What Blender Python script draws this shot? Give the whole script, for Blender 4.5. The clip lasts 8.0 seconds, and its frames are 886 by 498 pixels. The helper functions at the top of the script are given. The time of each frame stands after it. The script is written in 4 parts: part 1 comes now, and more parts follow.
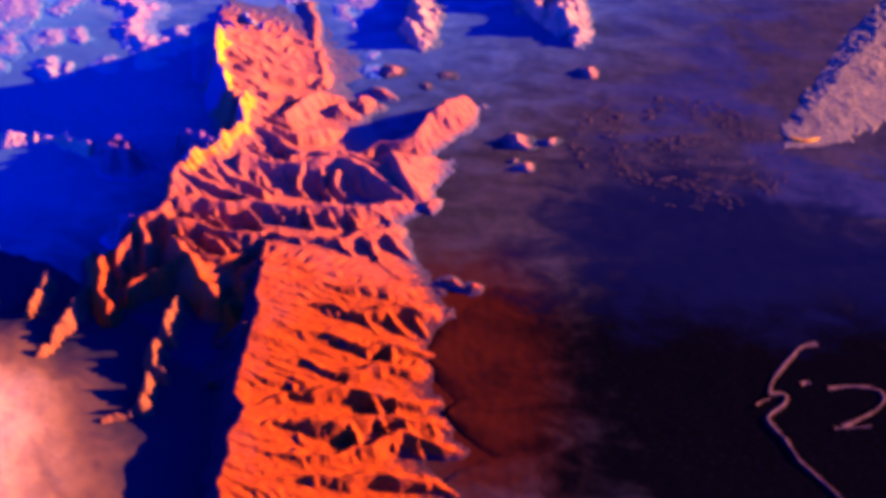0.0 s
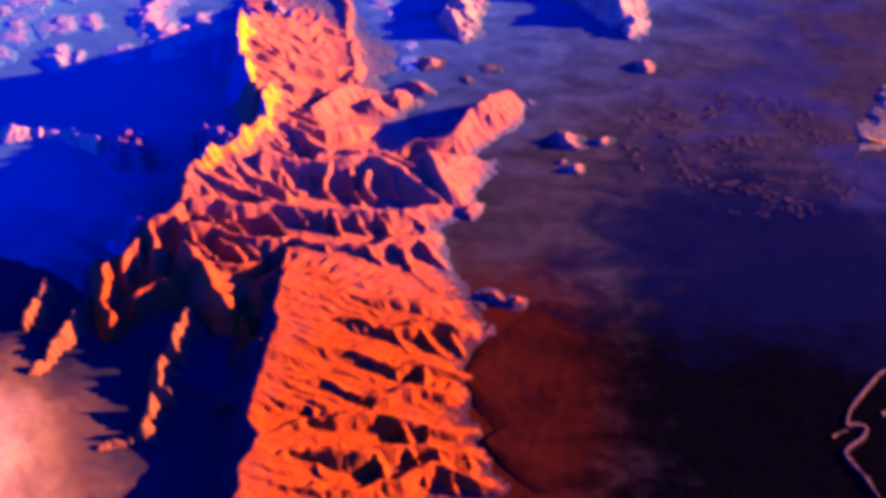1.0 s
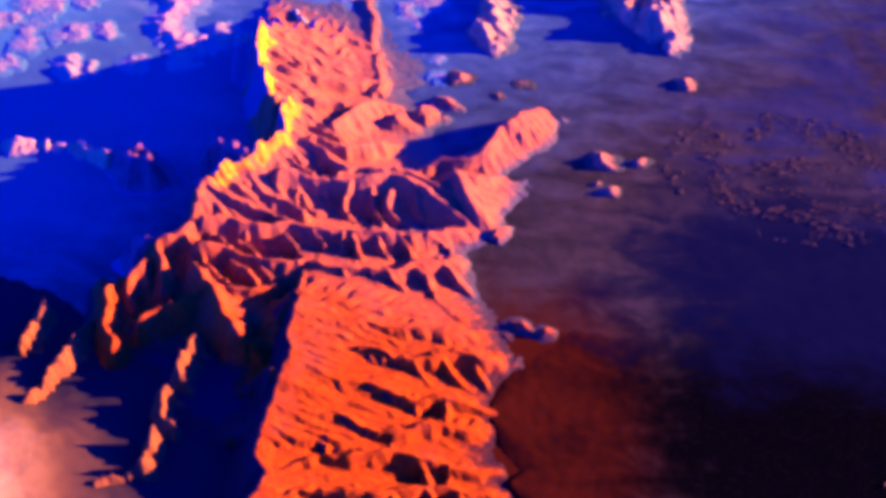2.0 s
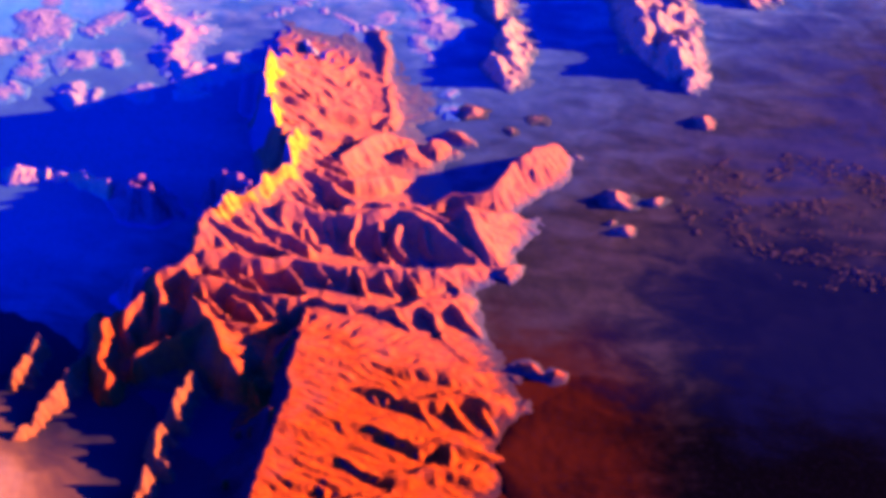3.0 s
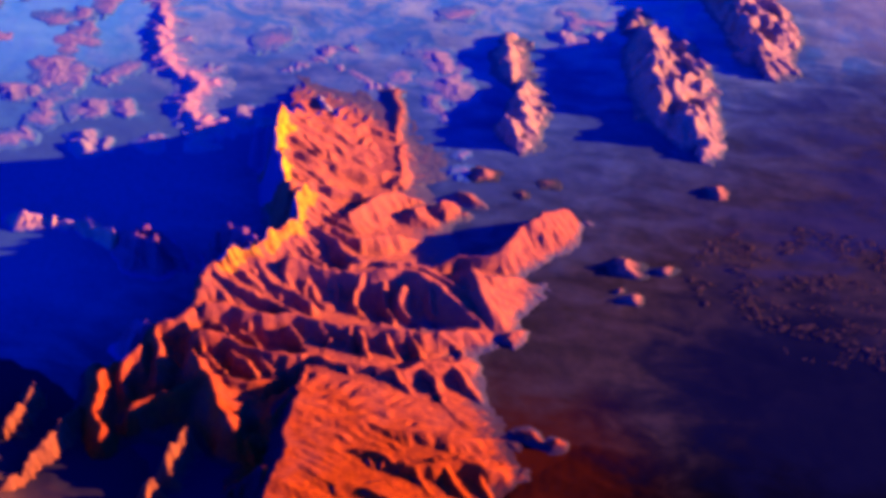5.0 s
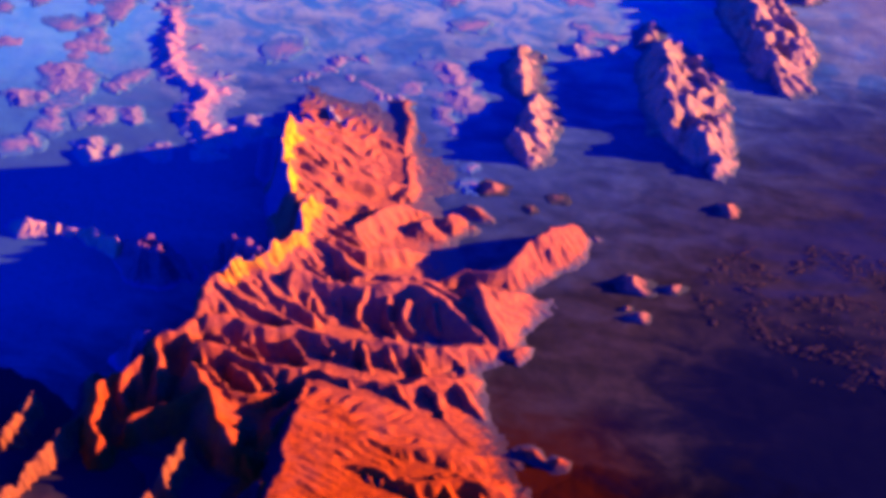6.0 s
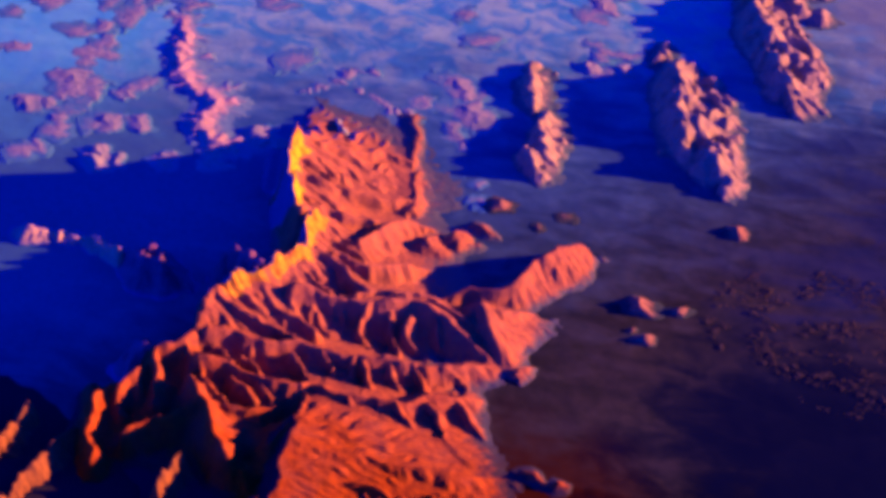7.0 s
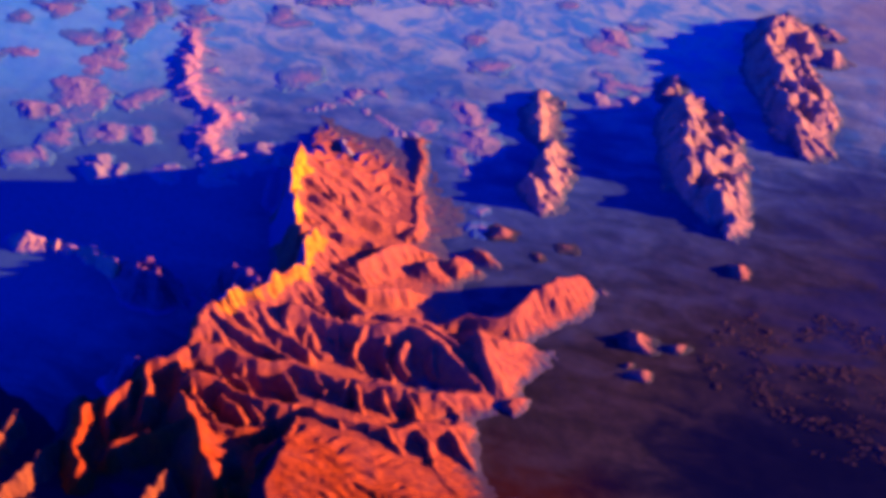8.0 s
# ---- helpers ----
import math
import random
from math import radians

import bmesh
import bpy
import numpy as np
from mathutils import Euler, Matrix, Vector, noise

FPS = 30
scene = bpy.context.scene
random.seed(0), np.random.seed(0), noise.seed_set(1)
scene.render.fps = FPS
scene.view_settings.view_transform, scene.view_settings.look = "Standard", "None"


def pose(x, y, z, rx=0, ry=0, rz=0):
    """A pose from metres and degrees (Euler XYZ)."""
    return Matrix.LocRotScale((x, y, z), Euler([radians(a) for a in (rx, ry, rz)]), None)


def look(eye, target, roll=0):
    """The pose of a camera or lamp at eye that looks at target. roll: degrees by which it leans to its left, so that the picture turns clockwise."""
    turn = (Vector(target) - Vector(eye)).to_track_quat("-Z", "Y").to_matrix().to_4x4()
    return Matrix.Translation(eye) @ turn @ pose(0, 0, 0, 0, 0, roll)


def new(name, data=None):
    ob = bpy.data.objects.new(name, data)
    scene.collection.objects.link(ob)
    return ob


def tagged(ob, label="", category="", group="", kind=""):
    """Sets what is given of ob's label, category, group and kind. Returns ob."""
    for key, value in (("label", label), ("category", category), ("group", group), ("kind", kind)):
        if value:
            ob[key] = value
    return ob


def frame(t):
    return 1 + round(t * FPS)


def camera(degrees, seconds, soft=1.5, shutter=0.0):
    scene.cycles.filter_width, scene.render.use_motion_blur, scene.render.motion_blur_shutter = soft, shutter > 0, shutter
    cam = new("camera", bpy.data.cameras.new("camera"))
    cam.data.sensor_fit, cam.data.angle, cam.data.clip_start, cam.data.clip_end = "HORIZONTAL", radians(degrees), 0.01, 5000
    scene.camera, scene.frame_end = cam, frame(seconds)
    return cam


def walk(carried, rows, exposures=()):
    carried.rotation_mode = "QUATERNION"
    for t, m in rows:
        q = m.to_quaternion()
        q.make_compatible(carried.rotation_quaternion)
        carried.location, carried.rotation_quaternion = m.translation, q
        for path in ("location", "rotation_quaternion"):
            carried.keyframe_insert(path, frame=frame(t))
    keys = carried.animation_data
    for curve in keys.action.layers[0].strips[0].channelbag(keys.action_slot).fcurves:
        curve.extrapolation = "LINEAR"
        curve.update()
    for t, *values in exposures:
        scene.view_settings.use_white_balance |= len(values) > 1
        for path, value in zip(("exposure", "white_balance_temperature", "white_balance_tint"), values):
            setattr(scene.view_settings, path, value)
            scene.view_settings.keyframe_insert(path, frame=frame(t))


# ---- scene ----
cam = camera(32.383, 8.0, soft=4.8)
walk(cam, [
    (0, look((-6.84, -40.82, 191.68), (14.66, 185.26, -4.35), 6.898)),
    (0.5, look((-5.33, -29.04, 182.50), (11.59, 196.95, -14.09), 6.404)),
    (1, look((-4.19, -19.40, 174.82), (8.58, 206.94, -21.67), 6.025)),
    (1.5, look((-3.30, -12.15, 169.46), (5.90, 214.90, -26.42), 5.847)),
    (3, look((-0.96, -0.69, 160.62), (1.06, 232.42, -28.21), 6.094)),
    (3.5, look((-0.00, -0.00, 160.00), (0.87, 235.41, -25.96), 6.343)),
    (4, look((0.32, 0.24, 160.14), (0.21, 237.47, -23.50), 6.758)),
    (4.5, look((0.56, 0.76, 159.86), (-0.76, 239.69, -21.56), 7.166)),
    (6, look((3.24, 4.62, 159.28), (-3.81, 245.02, -20.05), 7.781)),
    (6.5, look((3.89, 5.85, 158.79), (-4.69, 246.68, -19.90), 8.083)),
    (7, look((4.28, 7.12, 158.24), (-5.58, 248.81, -19.20), 8.748)),
    (7.5, look((4.66, 8.20, 157.99), (-6.13, 250.90, -18.02), 9.715)),
    (8, look((4.75, 9.26, 158.01), (-6.60, 253.13, -16.34), 11.108)),
], exposures=[(0, 3.75), (1, 3.76), (1.5, 3.82), (3, 3.9), (3.5, 3.9), (4, 3.62), (4.5, 3.1), (6, 3.26), (6.5, 3.3), (7, 2.86), (7.5, 2.88), (8, 2.92)])

# ---- world, sun ----
SUN_EL, SUN_AZ = radians(11.8), radians(73.5)      # azimuth clockwise from north (+y)
to_sun = Vector((math.cos(SUN_EL) * math.sin(SUN_AZ), math.cos(SUN_EL) * math.cos(SUN_AZ), math.sin(SUN_EL)))

world = bpy.data.worlds.new("dusk_sky")
scene.world = world
world.use_nodes = True
wn, wl = world.node_tree.nodes, world.node_tree.links
sky = wn.new("ShaderNodeTexSky")
sky.sky_type = 'NISHITA'
sky.sun_disc = False
sky.sun_elevation, sky.sun_rotation = SUN_EL, SUN_AZ
sky.altitude, sky.air_density, sky.dust_density, sky.ozone_density = 3000, 1.0, 0.2, 6.0
hs = wn.new("ShaderNodeHueSaturation")
hs.inputs["Saturation"].default_value = 1.4
tint = wn.new("ShaderNodeMix")                     # the deep violet-blue of the dusk sky overhead
tint.data_type, tint.blend_type = 'RGBA', 'MULTIPLY'
tint.inputs["Factor"].default_value = 1.0
tint.inputs["B"].default_value = (0.026, 0.125, 0.93, 1)
wl.new(sky.outputs["Color"], hs.inputs["Color"])
wl.new(hs.outputs["Color"], tint.inputs["A"])
wl.new(tint.outputs["Result"], wn["Background"].inputs["Color"])
wn["Background"].inputs["Strength"].default_value = 0.14

sun = new("sun", bpy.data.lights.new("sun", 'SUN'))
sun.data.energy, sun.data.angle, sun.data.color = 5.0, radians(0.5), (1.0, 0.325, 0.037)
sun.matrix_world = look(to_sun * 500, (0, 0, 0))

# ---- noise in numpy ----
def perlin(x, y, seed=0):
    table = np.random.RandomState(seed).permutation(256)
    table = np.concatenate([table, table])
    xi, yi = np.floor(x).astype(int), np.floor(y).astype(int)
    xf, yf = x - xi, y - yi
    u, v = xf ** 3 * (xf * (xf * 6 - 15) + 10), yf ** 3 * (yf * (yf * 6 - 15) + 10)

    def corner(dx, dy):
        a = table[(table[(xi + dx) & 255] + yi + dy) & 255] * (2 * np.pi / 256)
        return np.cos(a) * (xf - dx) + np.sin(a) * (yf - dy)
    top = corner(0, 0) * (1 - u) + corner(1, 0) * u
    low = corner(0, 1) * (1 - u) + corner(1, 1) * u
    return 1.4 * (top * (1 - v) + low * v)


def fbm(x, y, seed=0, octaves=4):
    return sum(perlin(x * 2 ** k, y * 2 ** k, seed + k) / 2 ** k for k in range(octaves))


# ---- materials ----
def base_material(name, rough=0.95):
    m = bpy.data.materials.new(name)
    m.use_nodes = True
    n, l = m.node_tree.nodes, m.node_tree.links
    bsdf = n["Principled BSDF"]
    bsdf.inputs["Roughness"].default_value = rough
    bsdf.inputs["Specular IOR Level"].default_value = 0.0
    return m, n, l, bsdf


def noise_node(n, l, pos, scale, detail=5.0, rough=0.55, distort=0.0):
    t = n.new("ShaderNodeTexNoise")
    t.inputs["Scale"].default_value, t.inputs["Detail"].default_value = scale, detail
    t.inputs["Roughness"].default_value, t.inputs["Distortion"].default_value = rough, distort
    l.new(pos, t.inputs["Vector"])
    return t.outputs["Fac"]


def math_node(n, l, op, a, b=None):
    t = n.new("ShaderNodeMath")
    t.operation = op
    for i, v in enumerate((a, b)):
        if v is None:
            continue
        if isinstance(v, (int, float)):
            t.inputs[i].default_value = v
        else:
            l.new(v, t.inputs[i])
    return t.outputs[0]


def span(n, l, v, lo, hi, to_lo=0.0, to_hi=1.0):
    t = n.new("ShaderNodeMapRange")
    t.interpolation_type = 'SMOOTHSTEP'
    t.inputs["From Min"].default_value, t.inputs["From Max"].default_value = lo, hi
    t.inputs["To Min"].default_value, t.inputs["To Max"].default_value = to_lo, to_hi
    l.new(v, t.inputs["Value"])
    return t.outputs["Result"]


def mix(n, l, fac, a, b, blend='MIX'):
    t = n.new("ShaderNodeMix")
    t.data_type, t.blend_type = 'RGBA', blend
    for sock, v in ((t.inputs["Factor"], fac), (t.inputs["A"], a), (t.inputs["B"], b)):
        if isinstance(v, (int, float)):
            sock.default_value = v
        elif isinstance(v, tuple):
            sock.default_value = (*v, 1)
        else:
            l.new(v, sock)
    return t.outputs["Result"]


def bump(n, l, bsdf, height, strength, dist):
    t = n.new("ShaderNodeBump")
    t.inputs["Strength"].default_value, t.inputs["Distance"].default_value = strength, dist
    l.new(height, t.inputs["Height"])
    l.new(t.outputs["Normal"], bsdf.inputs["Normal"])


# Fades the foot by height to one colour: plain dust plus painted blue shade.
def foot_blend(n, l, pos, fine, col, foot_col, depth):
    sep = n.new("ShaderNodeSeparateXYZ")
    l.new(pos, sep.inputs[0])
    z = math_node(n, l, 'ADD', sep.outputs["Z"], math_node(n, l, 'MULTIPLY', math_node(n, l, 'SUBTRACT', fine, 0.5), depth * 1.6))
    return mix(n, l, span(n, l, z, 0.0, depth), foot_col, col)


def rock(name, light, dark, stain, foot_col=None, depth=1.4):
    """Bare desert rock: strata and grain, with stained hollows of a darker rock; its foot fades to a colour that holds
    plain dust and the blue of shade.
    """
    m, n, l, bsdf = base_material(name)
    pos = n.new("ShaderNodeNewGeometry").outputs["Position"]
    big, fine = noise_node(n, l, pos, 0.12, 4, 0.6, 0.6), noise_node(n, l, pos, 0.9, 6, 0.65)
    col = mix(n, l, span(n, l, fine, 0.35, 0.65), dark, light)
    col = mix(n, l, span(n, l, big, 0.52, 0.72, 0.0, 0.7), col, stain)
    if foot_col:
        col = foot_blend(n, l, pos, fine, col, foot_col, depth)
    l.new(col, bsdf.inputs["Base Color"])
    bump(n, l, bsdf, fine, 0.5, 0.5)
    return m


def sand():
    """Colour of the added slope that stands in for pink window glare: bright at the top, fading through brown to dark
    at its foot.
    """
    m, n, l, bsdf = base_material("glare_pink")
    pos = n.new("ShaderNodeNewGeometry").outputs["Position"]
    sep = n.new("ShaderNodeSeparateXYZ")
    l.new(pos, sep.inputs[0])
    big, fine = noise_node(n, l, pos, 0.07, 5, 0.6, 0.8), noise_node(n, l, pos, 0.8, 6, 0.6)
    col = mix(n, l, span(n, l, fine, 0.3, 0.7), (0.15, 0.115, 0.085), (0.2, 0.15, 0.11))
    # The glare's fade is painted by height: pale, brown, then dark.
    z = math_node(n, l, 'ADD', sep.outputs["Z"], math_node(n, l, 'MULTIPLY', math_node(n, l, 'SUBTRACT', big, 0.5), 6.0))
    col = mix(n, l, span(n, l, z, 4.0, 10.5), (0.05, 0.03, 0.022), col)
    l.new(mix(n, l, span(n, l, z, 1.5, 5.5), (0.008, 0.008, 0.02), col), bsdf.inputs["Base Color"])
    bump(n, l, bsdf, big, 0.3, 1.0)
    return m


def rock_blend():
    """The main range: red rock in the south whose colour turns pinker northward, which stands in for distance haze."""
    m, n, l, bsdf = base_material("range_rock")
    pos = n.new("ShaderNodeNewGeometry").outputs["Position"]
    sep = n.new("ShaderNodeSeparateXYZ")
    l.new(pos, sep.inputs[0])
    big, fine = noise_node(n, l, pos, 0.12, 4, 0.6, 0.6), noise_node(n, l, pos, 0.9, 6, 0.65)
    y = math_node(n, l, 'ADD', sep.outputs["Y"], math_node(n, l, 'MULTIPLY', big, 40.0))
    north = span(n, l, y, 170.0, 224.0)
    red = mix(n, l, span(n, l, fine, 0.35, 0.65), (0.105, 0.02, 0.006), (0.17, 0.037, 0.004))
    pink = mix(n, l, span(n, l, fine, 0.35, 0.65), (0.122, 0.046, 0.045), (0.19, 0.073, 0.045))
    col = mix(n, l, north, red, pink)
    col = mix(n, l, span(n, l, big, 0.52, 0.72, 0.0, 0.35), col, (0.06, 0.027, 0.03))
    # The blue of the shaded flanks is put into the foot colour.
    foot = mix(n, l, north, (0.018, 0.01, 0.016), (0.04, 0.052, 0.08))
    l.new(foot_blend(n, l, pos, fine, col, foot, 0.9), bsdf.inputs["Base Color"])
    bump(n, l, bsdf, fine, 0.5, 0.5)
    return m


def ground_material():
    """The plain: brown scrub soil in the middle and rust-red gravel under the massif; the blue haze north and west,
    shadow patches and the near-black basin are put into the colour.
    """
    m, n, l, bsdf = base_material("desert_plain", 1.0)
    pos = n.new("ShaderNodeNewGeometry").outputs["Position"]
    sep = n.new("ShaderNodeSeparateXYZ")
    l.new(pos, sep.inputs[0])
    px, py = sep.outputs["X"], sep.outputs["Y"]
    streak = n.new("ShaderNodeMapping")            # washes and dunes drawn out east to west
    streak.inputs["Scale"].default_value = (0.6, 1.1, 1.0)
    l.new(pos, streak.inputs["Vector"])
    big, mid, fine = noise_node(n, l, pos, 0.03, 5, 0.6, 0.5), noise_node(n, l, streak.outputs[0], 0.14, 6, 0.62, 0.5), noise_node(n, l, pos, 1.2, 5, 0.7)

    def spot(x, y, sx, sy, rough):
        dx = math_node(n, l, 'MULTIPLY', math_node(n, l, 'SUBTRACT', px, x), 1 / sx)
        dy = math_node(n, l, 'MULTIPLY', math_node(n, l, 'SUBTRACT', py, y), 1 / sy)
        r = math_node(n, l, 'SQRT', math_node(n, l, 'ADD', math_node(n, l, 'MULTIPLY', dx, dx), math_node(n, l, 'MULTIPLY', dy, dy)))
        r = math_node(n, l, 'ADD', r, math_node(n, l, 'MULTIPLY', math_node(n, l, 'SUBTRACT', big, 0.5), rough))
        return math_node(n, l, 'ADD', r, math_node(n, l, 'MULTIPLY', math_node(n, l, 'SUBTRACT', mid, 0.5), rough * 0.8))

    blotch = noise_node(n, l, pos, 0.4, 5, 0.65, 0.3)
    mottle = math_node(n, l, 'ADD', math_node(n, l, 'MULTIPLY', mid, 0.6), math_node(n, l, 'MULTIPLY', blotch, 0.4))
    soil = mix(n, l, span(n, l, mottle, 0.36, 0.64), (0.0105, 0.0115, 0.0135), (0.0225, 0.0225, 0.0255))
    # Distance haze is put into the ground colour: blue, then paler northward.
    haze_blue = mix(n, l, span(n, l, mid, 0.3, 0.7), (0.011, 0.048, 0.14), (0.027, 0.082, 0.175))
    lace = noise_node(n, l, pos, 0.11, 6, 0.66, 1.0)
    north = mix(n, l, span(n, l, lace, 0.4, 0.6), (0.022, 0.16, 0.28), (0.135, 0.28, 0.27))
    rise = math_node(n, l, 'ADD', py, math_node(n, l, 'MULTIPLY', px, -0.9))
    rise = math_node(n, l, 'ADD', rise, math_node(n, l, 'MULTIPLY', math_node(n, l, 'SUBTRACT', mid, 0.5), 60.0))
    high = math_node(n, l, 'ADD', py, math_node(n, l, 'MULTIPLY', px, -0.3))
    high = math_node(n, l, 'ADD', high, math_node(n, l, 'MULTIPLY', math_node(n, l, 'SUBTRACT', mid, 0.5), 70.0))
    col = mix(n, l, span(n, l, rise, 175.0, 275.0), soil, haze_blue)
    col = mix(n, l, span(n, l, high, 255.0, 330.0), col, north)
    # The range's westward shadow, painted as a blue patch.
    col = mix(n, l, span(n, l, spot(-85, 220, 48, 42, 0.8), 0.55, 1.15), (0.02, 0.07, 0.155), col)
    # Haze over the north-west corner, painted pale blue.
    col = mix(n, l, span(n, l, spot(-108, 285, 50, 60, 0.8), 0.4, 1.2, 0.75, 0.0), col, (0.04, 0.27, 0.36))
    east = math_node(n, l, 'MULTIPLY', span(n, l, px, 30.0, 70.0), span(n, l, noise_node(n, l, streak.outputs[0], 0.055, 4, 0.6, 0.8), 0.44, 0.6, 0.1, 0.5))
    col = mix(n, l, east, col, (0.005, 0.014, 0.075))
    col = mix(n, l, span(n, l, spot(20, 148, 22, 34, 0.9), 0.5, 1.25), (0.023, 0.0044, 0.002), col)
    # Dim near ground: its darkness is put into the colour.
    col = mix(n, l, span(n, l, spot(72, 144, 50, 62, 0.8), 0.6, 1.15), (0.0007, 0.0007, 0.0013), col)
    # Fall-off of brightness to the lower right of the view, painted navy.
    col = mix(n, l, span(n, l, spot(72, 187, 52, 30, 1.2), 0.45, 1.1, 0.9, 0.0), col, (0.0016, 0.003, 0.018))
    # The massif's shadow below its rim, deepened in the colour.
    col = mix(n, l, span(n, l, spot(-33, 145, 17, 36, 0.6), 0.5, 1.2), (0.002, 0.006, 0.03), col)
    # Haze over the far north-east, painted pale.
    col = mix(n, l, span(n, l, spot(125, 360, 70, 75, 0.6), 0.5, 1.1, 0.8, 0.0), col, (0.085, 0.13, 0.15))
    col = mix(n, l, span(n, l, fine, 0.45, 0.8, 0.0, 0.3), col, (0.0048, 0.0048, 0.012))
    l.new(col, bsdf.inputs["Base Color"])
    bump(n, l, bsdf, mid, 0.25, 0.6)
    return m


RANGE_ROCK = rock_blend()
PALE_ROCK = rock("pale_ridge_rock", (0.26, 0.19, 0.2), (0.17, 0.13, 0.16), (0.09, 0.09, 0.15), (0.06, 0.13, 0.2), 0.3)
# Far rock: distance haze is mixed into its pink-grey.
FAR_ROCK = rock("far_rock", (0.19, 0.15, 0.13), (0.13, 0.1, 0.1), (0.06, 0.048, 0.066), (0.035, 0.06, 0.09), 0.7)
HILL_ROCK = rock("foothill_rock", (0.115, 0.05, 0.024), (0.075, 0.032, 0.022), (0.035, 0.018, 0.02), (0.012, 0.012, 0.03), 1.2)
GLARE_PINK = sand()
# Hillock rock: the northern haze is mixed into its blue-grey.
HAZED_ROCK = rock("hazed_rock", (0.15, 0.15, 0.18), (0.1, 0.12, 0.18), (0.06, 0.09, 0.15), (0.03, 0.11, 0.2), 0.12)
# Outlier feet: the shaded ground's blue is painted as foot colour.
OUTLIER_ROCK = rock("outlier_rock", (0.26, 0.2, 0.16), (0.18, 0.14, 0.16), (0.1, 0.09, 0.15), (0.01, 0.05, 0.17), 0.5)
DARK_OUTLIER = rock("outlier_dark_rock", (0.11, 0.055, 0.125), (0.08, 0.04, 0.11), (0.05, 0.03, 0.1), (0.006, 0.05, 0.18), 0.6)
CONE_ROCK = rock("cone_rock", (0.16, 0.085, 0.07), (0.11, 0.06, 0.055), (0.06, 0.045, 0.055), (0.02, 0.03, 0.04), 0.4)
WASH_SAND = rock("wash_sand", (0.085, 0.06, 0.045), (0.05, 0.036, 0.03), (0.018, 0.015, 0.013), (0.004, 0.003, 0.004), 0.22)
ASH = rock("pale_ash", (0.105, 0.105, 0.072), (0.052, 0.054, 0.045), (0.04, 0.04, 0.045))
SCRUB = rock("hummock_soil", (0.042, 0.034, 0.034), (0.029, 0.024, 0.028), (0.015, 0.013, 0.02))
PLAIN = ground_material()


# ---- building helpers ----
def thing(name, label, category, group="", kind=""):
    return tagged(new(name), label, category, group, kind)


def mesh_part(name, verts, faces, material, parent=None, label=""):
    me = bpy.data.meshes.new(name)
    me.from_pydata(verts, [], faces)
    me.materials.append(material)
    me.shade_smooth()
    me.update()
    ob = new(name, me)
    if parent:
        ob.parent = parent
    if label:
        ob["label"] = label
    return ob


def grid_mesh(name, x, y, z, material, parent=None, label="", floor=None):
    """A height field on the lattice x, y; cells wholly below the floor are left out."""
    rows, cols = z.shape
    index = np.arange(rows * cols).reshape(rows, cols)
    quads = np.stack([index[:-1, :-1], index[:-1, 1:], index[1:, 1:], index[1:, :-1]], -1).reshape(-1, 4)
    flat = z.ravel()
    if floor is not None:
        quads = quads[(flat[quads] > floor).any(1)]
    used, back = np.unique(quads, return_inverse=True)
    quads = back.reshape(-1, 4)
    verts = np.stack([x.ravel(), y.ravel(), flat], 1)[used]
    return mesh_part(name, verts.tolist(), quads.tolist(), material, parent, label)


def smooth_line(line, step=1.6):
    """The crest line drawn as a Catmull-Rom curve."""
    p = [np.array(q, float) for q in line]
    p = [2 * p[0] - p[1], *p, 2 * p[-1] - p[-2]]
    out = []
    for a, b, c, d in zip(p, p[1:], p[2:], p[3:]):
        n = max(2, int(np.hypot(*(c - b)[:2]) / step))
        for k in range(n):
            t = k / n
            out.append(0.5 * (2 * b + (c - a) * t + (2 * a - 5 * b + 4 * c - d) * t * t + (3 * b - a - 3 * c + d) * t ** 3))
    return [*out, p[-2]]


